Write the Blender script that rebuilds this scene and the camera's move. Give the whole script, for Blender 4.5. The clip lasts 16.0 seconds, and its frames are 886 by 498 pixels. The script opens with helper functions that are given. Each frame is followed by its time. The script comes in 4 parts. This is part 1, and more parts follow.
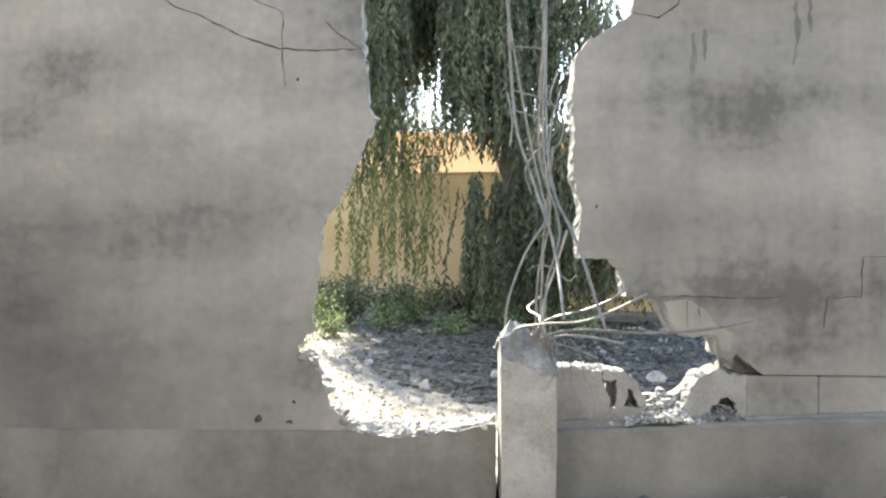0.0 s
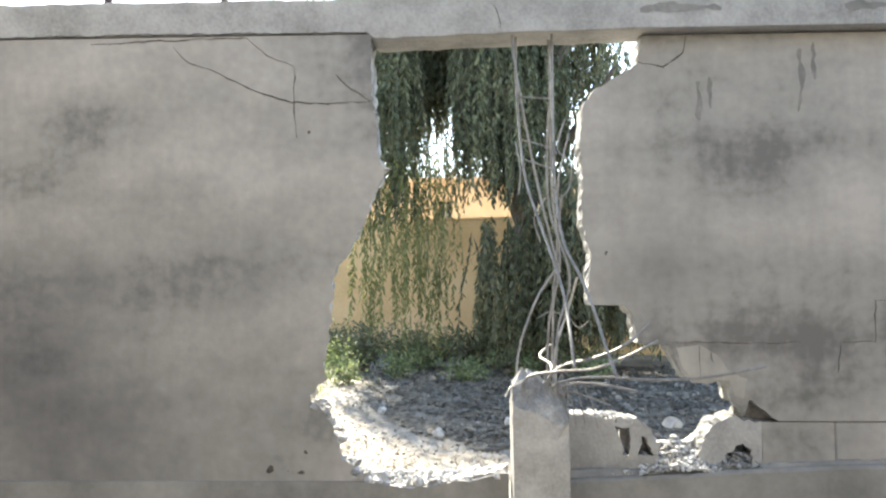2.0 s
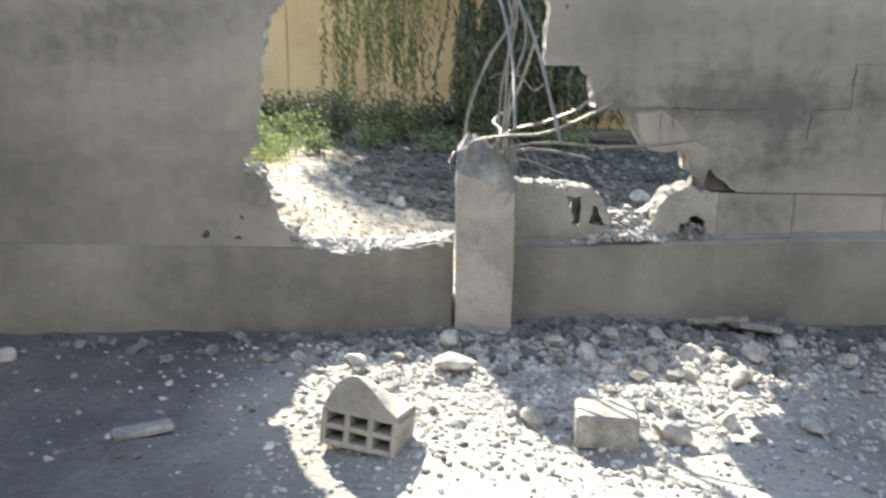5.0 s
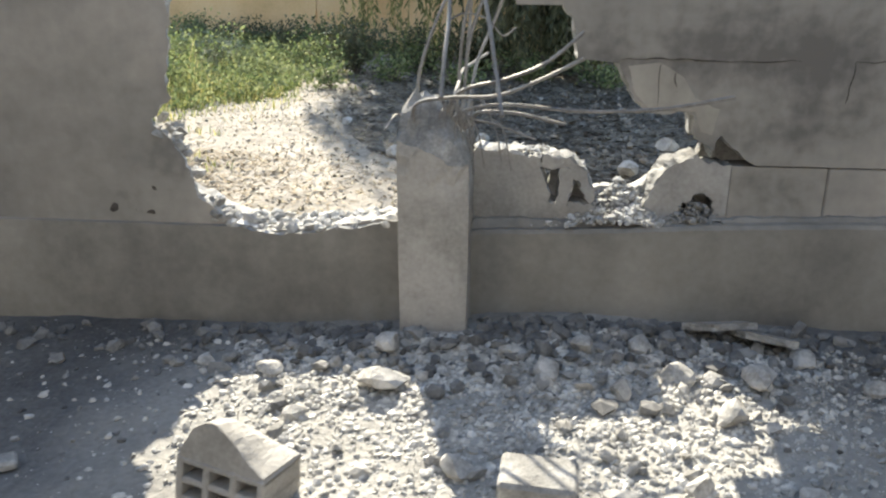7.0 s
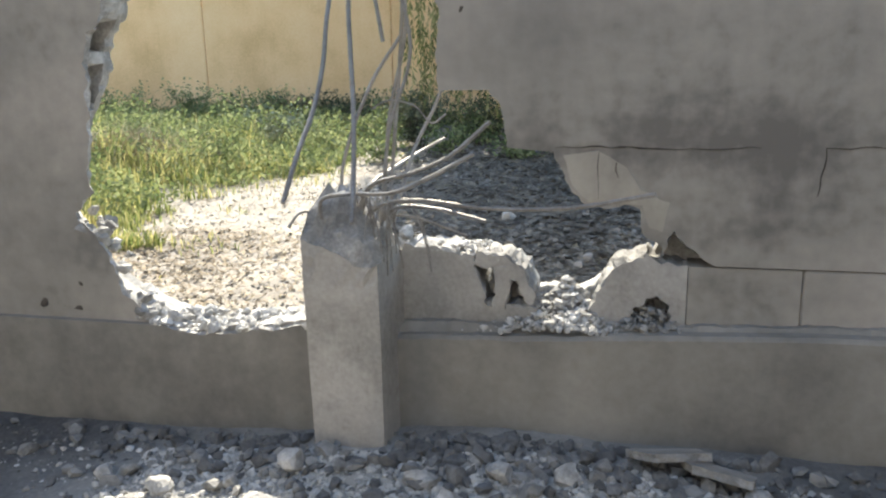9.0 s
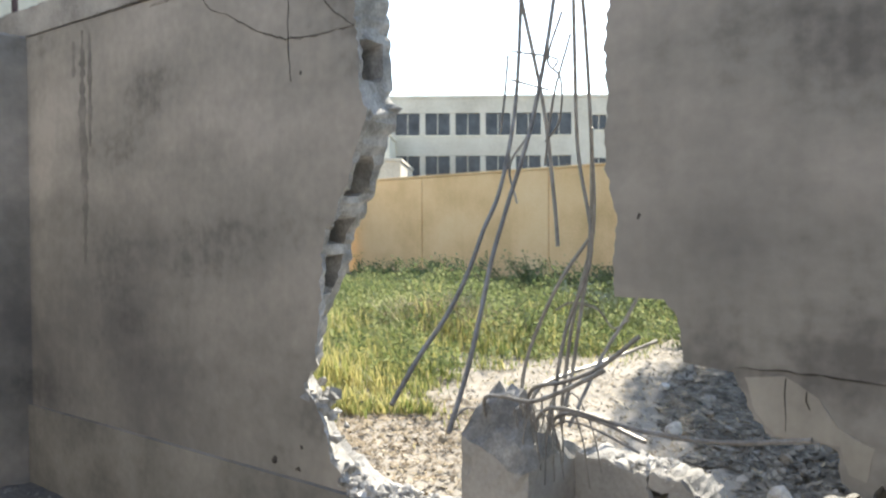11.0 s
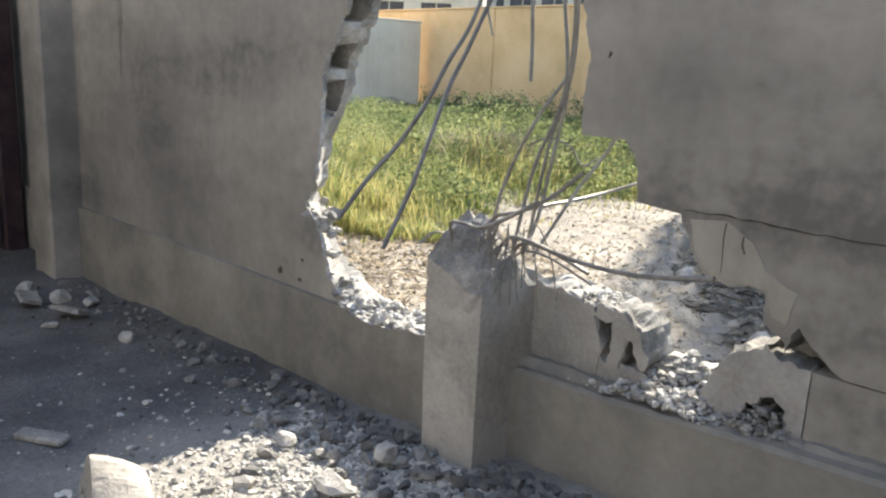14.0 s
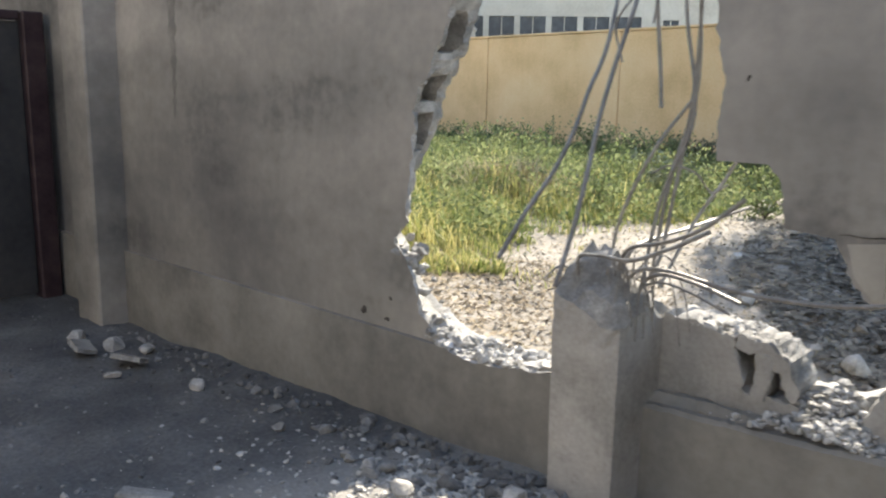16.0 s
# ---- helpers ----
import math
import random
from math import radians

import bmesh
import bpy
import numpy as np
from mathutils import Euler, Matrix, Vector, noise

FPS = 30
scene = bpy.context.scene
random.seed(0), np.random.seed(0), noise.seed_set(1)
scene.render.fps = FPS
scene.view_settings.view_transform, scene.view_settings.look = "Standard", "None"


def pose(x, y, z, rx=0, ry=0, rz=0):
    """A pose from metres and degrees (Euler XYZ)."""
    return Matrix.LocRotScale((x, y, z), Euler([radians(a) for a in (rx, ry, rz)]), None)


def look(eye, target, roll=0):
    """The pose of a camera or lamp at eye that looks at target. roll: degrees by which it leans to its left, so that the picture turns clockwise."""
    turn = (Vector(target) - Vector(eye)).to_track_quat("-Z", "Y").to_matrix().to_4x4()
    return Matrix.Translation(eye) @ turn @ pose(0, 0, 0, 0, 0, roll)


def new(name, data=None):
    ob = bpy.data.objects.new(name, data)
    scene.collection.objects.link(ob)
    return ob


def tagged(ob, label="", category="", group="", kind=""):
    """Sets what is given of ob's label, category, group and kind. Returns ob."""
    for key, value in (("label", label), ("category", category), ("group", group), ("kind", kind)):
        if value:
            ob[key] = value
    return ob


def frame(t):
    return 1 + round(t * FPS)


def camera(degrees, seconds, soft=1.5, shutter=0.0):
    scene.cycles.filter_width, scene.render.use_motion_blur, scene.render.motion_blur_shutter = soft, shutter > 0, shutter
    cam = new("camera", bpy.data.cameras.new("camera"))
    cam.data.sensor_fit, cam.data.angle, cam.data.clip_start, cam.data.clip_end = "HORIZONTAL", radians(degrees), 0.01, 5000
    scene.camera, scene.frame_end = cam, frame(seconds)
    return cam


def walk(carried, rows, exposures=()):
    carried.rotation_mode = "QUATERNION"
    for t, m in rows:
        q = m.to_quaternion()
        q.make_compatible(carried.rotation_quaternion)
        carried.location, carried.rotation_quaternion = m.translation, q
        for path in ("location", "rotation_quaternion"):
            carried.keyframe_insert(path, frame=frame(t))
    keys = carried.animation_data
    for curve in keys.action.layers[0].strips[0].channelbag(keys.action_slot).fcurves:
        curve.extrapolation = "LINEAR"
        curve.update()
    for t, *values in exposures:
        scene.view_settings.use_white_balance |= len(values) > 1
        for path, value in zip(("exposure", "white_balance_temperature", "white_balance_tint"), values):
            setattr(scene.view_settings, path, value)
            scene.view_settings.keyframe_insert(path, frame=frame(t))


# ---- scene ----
cam = camera(56.9, 16.0, soft=2.2, shutter=0.5)
PATH = [
    (0, (-0.137, -4.093, 1.298), (-0.175, -2.093, 1.289), 0.3),
    (0.5, (-0.135, -4.087, 1.297), (-0.195, -2.088, 1.257), 0.1),
    (1, (-0.127, -4.093, 1.296), (-0.194, -2.094, 1.25), 0.0),
    (1.5, (-0.123, -4.095, 1.303), (-0.187, -2.096, 1.303), -0.2),
    (2, (-0.116, -4.119, 1.316), (-0.189, -2.123, 1.416), -0.3),
    (2.5, (-0.116, -4.16, 1.32), (-0.205, -2.167, 1.459), -0.4),
    (3, (-0.139, -4.239, 1.306), (-0.251, -2.248, 1.457), -0.4),
    (3.5, (-0.107, -4.22, 1.293), (-0.247, -2.226, 1.351), -0.0),
    (4, (0.033, -4.076, 1.268), (-0.157, -2.089, 1.144), 0.3),
    (4.5, (0.095, -3.985, 1.247), (-0.087, -2.014, 0.964), 0.6),
    (5, (0.097, -3.846, 1.24), (0.049, -1.896, 0.797), 0.6),
    (5.2, (0.095, -3.779, 1.238), (0.08, -1.839, 0.754), 0.7),
    (7.3, (0.594, -3.054, 1.326), (0.402, -1.164, 0.7), 0.4),
    (7.5, (0.65, -3.011, 1.327), (0.489, -1.113, 0.719), 0.9),
    (8, (0.853, -2.886, 1.338), (0.667, -0.968, 0.804), 0.9),
    (8.5, (1.032, -2.823, 1.393), (0.67, -0.918, 0.902), 0.2),
    (9, (1.129, -2.71, 1.371), (0.672, -0.822, 0.896), -1.3),
    (9.5, (1.24, -2.567, 1.407), (0.678, -0.701, 0.953), -1.6),
    (10, (1.401, -2.443, 1.446), (0.486, -0.7, 1.092), -0.7),
    (10.2, (1.453, -2.444, 1.448), (0.433, -0.746, 1.168), -0.5),
    (12.3, (2.007, -2.333, 1.518), (0.624, -0.889, 1.525), 2.5),
    (12.5, (2.027, -2.323, 1.517), (0.627, -0.897, 1.423), 3.0),
    (13, (2.014, -2.293, 1.483), (0.586, -0.922, 1.203), 2.7),
    (13.5, (2.022, -2.288, 1.471), (0.613, -0.925, 1.074), 3.0),
    (14, (2.034, -2.273, 1.468), (0.689, -0.867, 1.008), 2.8),
    (14.5, (2.049, -2.272, 1.482), (0.727, -0.827, 1.075), 1.8),
    (15, (2.003, -2.307, 1.48), (0.683, -0.849, 1.122), 1.2),
    (15.5, (1.823, -2.439, 1.468), (0.497, -0.991, 1.087), 1.2),
    (16, (1.602, -2.537, 1.452), (0.279, -1.088, 1.063), 1.1),
]
walk(cam, [(t, look(eye, target, roll)) for t, eye, target, roll in PATH],
     exposures=[(0, 2.38, 7100, 6), (4, 2.3, 7100, 6), (5, 2.05, 7100, 6), (7.5, 1.6, 7100, 6), (9, 1.78, 7100, 7), (12.3, 1.52, 7150, 8), (14, 1.6, 7150, 9), (16, 1.58, 7150, 9)])

# ---- light ----
EL, AZ = radians(36), radians(-17)
SUN_TO = Vector((math.sin(AZ) * math.cos(EL), math.cos(AZ) * math.cos(EL), math.sin(EL)))
world = bpy.data.worlds.new("world")
scene.world = world
world.use_nodes = True
wn = world.node_tree
sky = wn.nodes.new("ShaderNodeTexSky")
sky.sky_type, sky.sun_disc = "NISHITA", False
sky.sun_elevation, sky.sun_rotation = EL, AZ
sky.dust_density = 0.4
wn.links.new(sky.outputs[0], wn.nodes["Background"].inputs[0])
wn.nodes["Background"].inputs[1].default_value = 0.15
sun = new("sun", bpy.data.lights.new("sun", "SUN"))
sun.data.energy, sun.data.angle, sun.data.color = 5.0, radians(0.6), (1.0, 0.94, 0.84)
sun.matrix_world = look(SUN_TO * 30, (0, 0, 0))


# ---- materials ----
from mathutils import geometry


def material(name, cols, rough=0.9, scale=2.0, fine=40.0, bump=0.25, grain=0.35, stretch=(1, 1, 1), span=0.42, detail=8, rgh=0.62, island=0.0, objrand=0.0, streak=0.0, metal=0.0, dist=0.02):
    """Base colour blended over three tones by broad and fine noise, with relief."""
    m = bpy.data.materials.new(name)
    m.use_nodes = True
    nt = m.node_tree
    N, L = nt.nodes, nt.links
    b = N["Principled BSDF"]
    b.inputs["Roughness"].default_value, b.inputs["Metallic"].default_value = rough, metal
    b.inputs["Specular IOR Level"].default_value = 0.25
    tc = N.new("ShaderNodeTexCoord")
    big = N.new("ShaderNodeTexNoise")
    big.inputs["Scale"].default_value, big.inputs["Detail"].default_value, big.inputs["Roughness"].default_value = scale, detail, rgh
    sm = N.new("ShaderNodeMapping")
    sm.inputs["Scale"].default_value, sm.inputs["Rotation"].default_value = stretch, (0, 0.25 if stretch[2] != 1 else 0, 0)
    L.new(tc.outputs["Object"], sm.inputs["Vector"])
    L.new(sm.outputs[0], big.inputs["Vector"])
    small = N.new("ShaderNodeTexNoise")
    small.inputs["Scale"].default_value, small.inputs["Detail"].default_value = fine, 6
    L.new(tc.outputs["Object"], small.inputs["Vector"])
    mixv = N.new("ShaderNodeMath")
    mixv.operation = "MULTIPLY_ADD"
    L.new(small.outputs[0], mixv.inputs[0])
    mixv.inputs[1].default_value = grain
    L.new(big.outputs[0], mixv.inputs[2])
    last = mixv.outputs[0]
    if island or objrand:
        rnd = N.new("ShaderNodeNewGeometry") if island else N.new("ShaderNodeObjectInfo")
        add = N.new("ShaderNodeMath")
        add.operation = "MULTIPLY_ADD"
        L.new(rnd.outputs["Random Per Island" if island else "Random"], add.inputs[0])
        add.inputs[1].default_value = island or objrand
        L.new(last, add.inputs[2])
        off = N.new("ShaderNodeMath")
        off.operation = "SUBTRACT"
        L.new(add.outputs[0], off.inputs[0])
        off.inputs[1].default_value = (island or objrand) / 2
        last = off.outputs[0]
    if streak:
        mp = N.new("ShaderNodeMapping")
        mp.inputs["Scale"].default_value = (7, 7, 0.45)
        L.new(tc.outputs["Object"], mp.inputs["Vector"])
        st = N.new("ShaderNodeTexNoise")
        st.inputs["Scale"].default_value, st.inputs["Detail"].default_value = 1.3, 5
        L.new(mp.outputs[0], st.inputs["Vector"])
        ad = N.new("ShaderNodeMath")
        ad.operation = "MULTIPLY_ADD"
        L.new(st.outputs[0], ad.inputs[0])
        ad.inputs[1].default_value = streak
        L.new(last, ad.inputs[2])
        of = N.new("ShaderNodeMath")
        of.operation = "SUBTRACT"
        L.new(ad.outputs[0], of.inputs[0])
        of.inputs[1].default_value = streak / 2
        last = of.outputs[0]
    ramp = N.new("ShaderNodeValToRGB")
    el = ramp.color_ramp.elements
    lo = 0.51 - span / 2 + grain * 0.5
    el[0].position, el[0].color = lo, (*cols[0], 1)
    el[1].position, el[1].color = lo + span, (*cols[-1], 1)
    for k, c in enumerate(cols[1:-1]):
        e = el.new(lo + span * (k + 1) / (len(cols) - 1))
        e.color = (*c, 1)
    L.new(last, ramp.inputs[0])
    L.new(ramp.outputs[0], b.inputs["Base Color"])
    if bump:
        bp = N.new("ShaderNodeBump")
        bp.inputs["Strength"].default_value, bp.inputs["Distance"].default_value = bump, dist
        L.new(mixv.outputs[0], bp.inputs["Height"])
        L.new(bp.outputs[0], b.inputs["Normal"])
    return m


PLASTER = material("plaster", [(0.17, 0.16, 0.148), (0.30, 0.282, 0.257), (0.375, 0.348, 0.315), (0.455, 0.422, 0.38)], scale=0.95, fine=20, bump=0.36, streak=0.16, grain=0.21, stretch=(0.8, 1, 1.9), dist=0.03, span=0.34, detail=5, rgh=0.5)
# broad ragged dark patches on the plaster; the one by the east edge is soot
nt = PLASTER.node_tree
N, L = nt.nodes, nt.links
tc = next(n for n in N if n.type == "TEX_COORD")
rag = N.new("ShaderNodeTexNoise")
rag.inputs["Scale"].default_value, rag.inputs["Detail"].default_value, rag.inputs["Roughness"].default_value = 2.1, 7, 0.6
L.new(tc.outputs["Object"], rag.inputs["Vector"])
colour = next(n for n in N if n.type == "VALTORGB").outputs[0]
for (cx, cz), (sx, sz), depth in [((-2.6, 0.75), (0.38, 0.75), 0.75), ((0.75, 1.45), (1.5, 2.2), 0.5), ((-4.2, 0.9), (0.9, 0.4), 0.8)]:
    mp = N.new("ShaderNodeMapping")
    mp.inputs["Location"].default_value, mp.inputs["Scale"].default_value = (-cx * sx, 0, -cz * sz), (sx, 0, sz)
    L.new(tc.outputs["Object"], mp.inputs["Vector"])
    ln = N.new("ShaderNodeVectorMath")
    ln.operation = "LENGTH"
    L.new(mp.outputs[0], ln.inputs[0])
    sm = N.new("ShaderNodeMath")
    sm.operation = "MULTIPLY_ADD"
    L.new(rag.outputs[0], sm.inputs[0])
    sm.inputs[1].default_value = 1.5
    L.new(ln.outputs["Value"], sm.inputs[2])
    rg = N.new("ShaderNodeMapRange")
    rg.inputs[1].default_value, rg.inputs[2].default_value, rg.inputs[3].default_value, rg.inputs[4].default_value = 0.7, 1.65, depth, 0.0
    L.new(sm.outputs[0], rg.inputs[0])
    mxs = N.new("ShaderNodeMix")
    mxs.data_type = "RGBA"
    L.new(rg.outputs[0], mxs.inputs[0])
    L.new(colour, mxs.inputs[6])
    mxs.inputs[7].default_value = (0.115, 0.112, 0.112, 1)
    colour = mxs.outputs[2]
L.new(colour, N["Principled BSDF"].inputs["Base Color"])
PLINTH = material("plinth_render", [(0.15, 0.142, 0.13), (0.25, 0.236, 0.215), (0.35, 0.33, 0.30)], scale=1.6, fine=30, bump=0.3, streak=0.12, grain=0.18)
CONCRETE = material("concrete", [(0.24, 0.23, 0.215), (0.36, 0.345, 0.325), (0.46, 0.445, 0.42)], scale=3.5, fine=60, bump=0.35)
BROKEN = material("broken_concrete", [(0.17, 0.166, 0.16), (0.30, 0.293, 0.28), (0.52, 0.505, 0.485)], scale=9, fine=90, bump=0.6, island=0.25)
DIRT = material("dirt", [(0.155, 0.141, 0.122), (0.25, 0.229, 0.202), (0.37, 0.342, 0.305)], scale=1.3, fine=45, bump=0.9, dist=0.03)
LANE = [(0.06, 0.061, 0.064), (0.115, 0.114, 0.114), (0.20, 0.196, 0.19)]
nt = DIRT.node_tree
N, L = nt.nodes, nt.links
yard_ramp = next(n for n in N if n.type == "VALTORGB")
lane_ramp = N.new("ShaderNodeValToRGB")
for k, c in enumerate(LANE):
    e = lane_ramp.color_ramp.elements[k] if k < 2 else lane_ramp.color_ramp.elements.new(0.9)
    e.position, e.color = 0.47 + 0.2 * k, (*c, 1)
L.new(yard_ramp.inputs[0].links[0].from_socket, lane_ramp.inputs[0])
# the yard is pale earth, the lane dark; crushed plaster dust fans out below the breach
tc = next(n for n in N if n.type == "TEX_COORD")
mp = N.new("ShaderNodeMapping")
mp.inputs["Location"].default_value, mp.inputs["Scale"].default_value = (-0.30, 0.6, 0), (0.6, 0.62, 0.0)
L.new(tc.outputs["Object"], mp.inputs["Vector"])
ln = N.new("ShaderNodeVectorMath")
ln.operation = "LENGTH"
L.new(mp.outputs[0], ln.inputs[0])
nz = N.new("ShaderNodeTexNoise")
nz.inputs["Scale"].default_value, nz.inputs["Detail"].default_value = 2.6, 8
L.new(tc.outputs["Object"], nz.inputs["Vector"])
sub = N.new("ShaderNodeMath")
sub.operation = "MULTIPLY_ADD"
L.new(nz.outputs[0], sub.inputs[0])
sub.inputs[1].default_value = 1.1
L.new(ln.outputs["Value"], sub.inputs[2])
dust = N.new("ShaderNodeMapRange")
dust.inputs[1].default_value, dust.inputs[2].default_value, dust.inputs[3].default_value, dust.inputs[4].default_value = 1.05, 1.5, 1.0, 0.0
L.new(sub.outputs[0], dust.inputs[0])
sep = N.new("ShaderNodeSeparateXYZ")
L.new(tc.outputs["Object"], sep.inputs[0])
step = N.new("ShaderNodeMapRange")
step.inputs[1].default_value, step.inputs[2].default_value = -0.05, 0.15
L.new(sep.outputs[1], step.inputs[0])
mixc = N.new("ShaderNodeMix")
mixc.data_type = "RGBA"
L.new(step.outputs[0], mixc.inputs[0])
L.new(lane_ramp.outputs[0], mixc.inputs[6])
L.new(yard_ramp.outputs[0], mixc.inputs[7])
chalk_ramp = N.new("ShaderNodeValToRGB")
for k, c in enumerate([(0.22, 0.213, 0.20), (0.38, 0.37, 0.35)]):
    e = chalk_ramp.color_ramp.elements[k]
    e.position, e.color = 0.5 + 0.3 * k, (*c, 1)
L.new(yard_ramp.inputs[0].links[0].from_socket, chalk_ramp.inputs[0])
fan = N.new("ShaderNodeMath")
fan.operation = "SUBTRACT"
fan.use_clamp = True
L.new(dust.outputs[0], fan.inputs[0])
L.new(step.outputs[0], fan.inputs[1])
mixd = N.new("ShaderNodeMix")
mixd.data_type = "RGBA"
L.new(fan.outputs[0], mixd.inputs[0])
L.new(mixc.outputs[2], mixd.inputs[6])
L.new(chalk_ramp.outputs[0], mixd.inputs[7])
L.new(mixd.outputs[2], N["Principled BSDF"].inputs["Base Color"])
EARTHSTONE = material("earth_stone", [(0.13, 0.12, 0.106), (0.22, 0.203, 0.182), (0.34, 0.315, 0.283)], scale=6, fine=60, bump=0.5, island=0.25)
CHALK = material("crushed_plaster", [(0.28, 0.275, 0.262), (0.46, 0.45, 0.43), (0.68, 0.665, 0.635)], scale=9, fine=90, bump=0.6, island=0.3)
GREYSTONE = material("grey_stone", [(0.09, 0.09, 0.092), (0.16, 0.159, 0.158), (0.28, 0.276, 0.27)], scale=7, fine=70, bump=0.5, island=0.3)
STEEL = material("rebar_steel", [(0.17, 0.155, 0.145), (0.27, 0.255, 0.24), (0.36, 0.345, 0.33)], rough=0.55, scale=12, fine=120, bump=0.3, metal=0.35, dist=0.003)
DARKSTEEL = material("dark_paint_steel", [(0.03, 0.018, 0.022), (0.055, 0.035, 0.04), (0.08, 0.055, 0.055)], rough=0.5, scale=8, fine=80, bump=0.15, dist=0.003)
TAN = material("tan_render", [(0.58, 0.385, 0.205), (0.74, 0.505, 0.285), (0.80, 0.585, 0.37)], scale=0.7, fine=25, bump=0.15, streak=0.08)
PALE = material("pale_render", [(0.62, 0.57, 0.47), (0.73, 0.68, 0.57), (0.79, 0.74, 0.64)], scale=0.8, fine=20, bump=0.15, streak=0.2)
BUILD = material("building_render", [(0.42, 0.38, 0.32), (0.54, 0.50, 0.43), (0.62, 0.58, 0.51)], scale=0.3, fine=6, bump=0.1, streak=0.1)
GLASS = material("window_dark", [(0.03, 0.035, 0.045), (0.06, 0.065, 0.08), (0.10, 0.105, 0.12)], rough=0.25, scale=0.8, fine=3, bump=0.0)
BARK = material("bark", [(0.06, 0.05, 0.04), (0.12, 0.10, 0.08), (0.19, 0.165, 0.135)], scale=5, fine=30, bump=0.8, streak=0.4)
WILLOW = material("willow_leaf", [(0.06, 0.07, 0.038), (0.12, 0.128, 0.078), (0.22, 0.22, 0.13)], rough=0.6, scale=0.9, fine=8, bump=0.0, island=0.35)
# lighter copy of the willow leaf: backlight from the sun put into the colour
WILLOW_LIT = material("sunlit_willow_leaf", [(0.10, 0.115, 0.04), (0.20, 0.20, 0.09), (0.34, 0.32, 0.15)], rough=0.6, scale=0.9, fine=8, bump=0.0, island=0.35)
GRASS = material("grass_blade", [(0.11, 0.15, 0.05), (0.25, 0.29, 0.10), (0.52, 0.47, 0.21)], rough=0.6, scale=0.8, fine=3, bump=0.0, island=0.6)
WEED = material("weed_leaf", [(0.085, 0.12, 0.05), (0.175, 0.215, 0.095), (0.32, 0.345, 0.18)], rough=0.6, scale=0.9, fine=4, bump=0.0, island=0.35)
GREYWEED = material("grey_weed_leaf", [(0.13, 0.15, 0.09), (0.23, 0.25, 0.16), (0.38, 0.39, 0.27)], rough=0.6, scale=0.9, fine=4, bump=0.0, island=0.35)
STRAW = material("straw", [(0.20, 0.17, 0.11), (0.34, 0.29, 0.19), (0.48, 0.42, 0.29)], rough=0.7, scale=2, fine=9, bump=0.0, island=0.4)
# fallen leaves, toned dark so that the willow's shade reads deeper
SHADE_LITTER = material("leaf_litter", [(0.055, 0.048, 0.038), (0.11, 0.096, 0.077), (0.22, 0.195, 0.158)], rough=0.8, scale=2, fine=9, bump=0.0, island=0.4)
STAIN = material("damp_stain", [(0.15, 0.143, 0.132), (0.215, 0.203, 0.187), (0.30, 0.283, 0.26)], scale=6, fine=50, bump=0.2, grain=0.2)
BROWN = material("brown_litter", [(0.09, 0.068, 0.045), (0.17, 0.13, 0.085), (0.30, 0.24, 0.16)], rough=0.8, scale=2, fine=9, bump=0.0, island=0.5)
DARK = material("dark_sheet", [(0.03, 0.03, 0.033), (0.05, 0.05, 0.053), (0.075, 0.072, 0.07)], rough=0.6, scale=2, fine=20, bump=0.2)
CRACK = material("crack_dark", [(0.04, 0.036, 0.03), (0.07, 0.062, 0.055), (0.10, 0.09, 0.08)], scale=8, fine=60, bump=0.2)
for leaf in (WILLOW, WILLOW_LIT, GRASS, WEED):
    nt = leaf.node_tree
    out, b = nt.nodes["Material Output"], nt.nodes["Principled BSDF"]
    tr = nt.nodes.new("ShaderNodeBsdfTranslucent")
    mx = nt.nodes.new("ShaderNodeMixShader")
    mx.inputs[0].default_value = 0.2 if leaf == WILLOW else 0.4
    nt.links.new(b.inputs["Base Color"].links[0].from_socket, tr.inputs[0])
    nt.links.new(b.outputs[0], mx.inputs[1])
    nt.links.new(tr.outputs[0], mx.inputs[2])
    nt.links.new(mx.outputs[0], out.inputs[0])


# ---- builders ----
def part(name, bm, mat, parent=None, label=""):
    """One mesh object from a bmesh, under a thing or a part."""
    me = bpy.data.meshes.new(name)
    bm.normal_update()
    bm.to_mesh(me)
    bm.free()
    for m in mat if isinstance(mat, tuple) else (mat,):
        me.materials.append(m)
    ob = new(name, me)
    if parent:
        ob.parent = parent
    if label:
        ob["label"] = label
    return ob


def part_arrays(name, verts, faces, mat, parent=None):
    me = bpy.data.meshes.new(name)
    me.from_pydata([tuple(v) for v in verts], [], [tuple(f) for f in faces])
    me.materials.append(mat)
    ob = new(name, me)
    if parent:
        ob.parent = parent
    return ob


def empty(name, x, y, z):
    ob = new(name)
    ob.location = (x, y, z)
    return ob


def under(thing, *parts):
    """Parent parts that were built in world places to a thing that stands elsewhere."""
    for p in parts:
        p.parent = thing
        p.matrix_parent_inverse = Matrix.Translation(-thing.location)


def box(x0, x1, y0, y1, z0, z1, bevel=0.01, bm=None):
    bm = bm or bmesh.new()
    r = bmesh.ops.create_cube(bm, size=1)
    for v in r["verts"]:
        v.co = Vector(((x0 + x1) / 2 + v.co.x * (x1 - x0), (y0 + y1) / 2 + v.co.y * (y1 - y0), (z0 + z1) / 2 + v.co.z * (z1 - z0)))
    if bevel:
        es = list({e for v in r["verts"] for e in v.link_edges})
        bmesh.ops.bevel(bm, geom=es, offset=bevel, segments=1, affect="EDGES")
    return bm


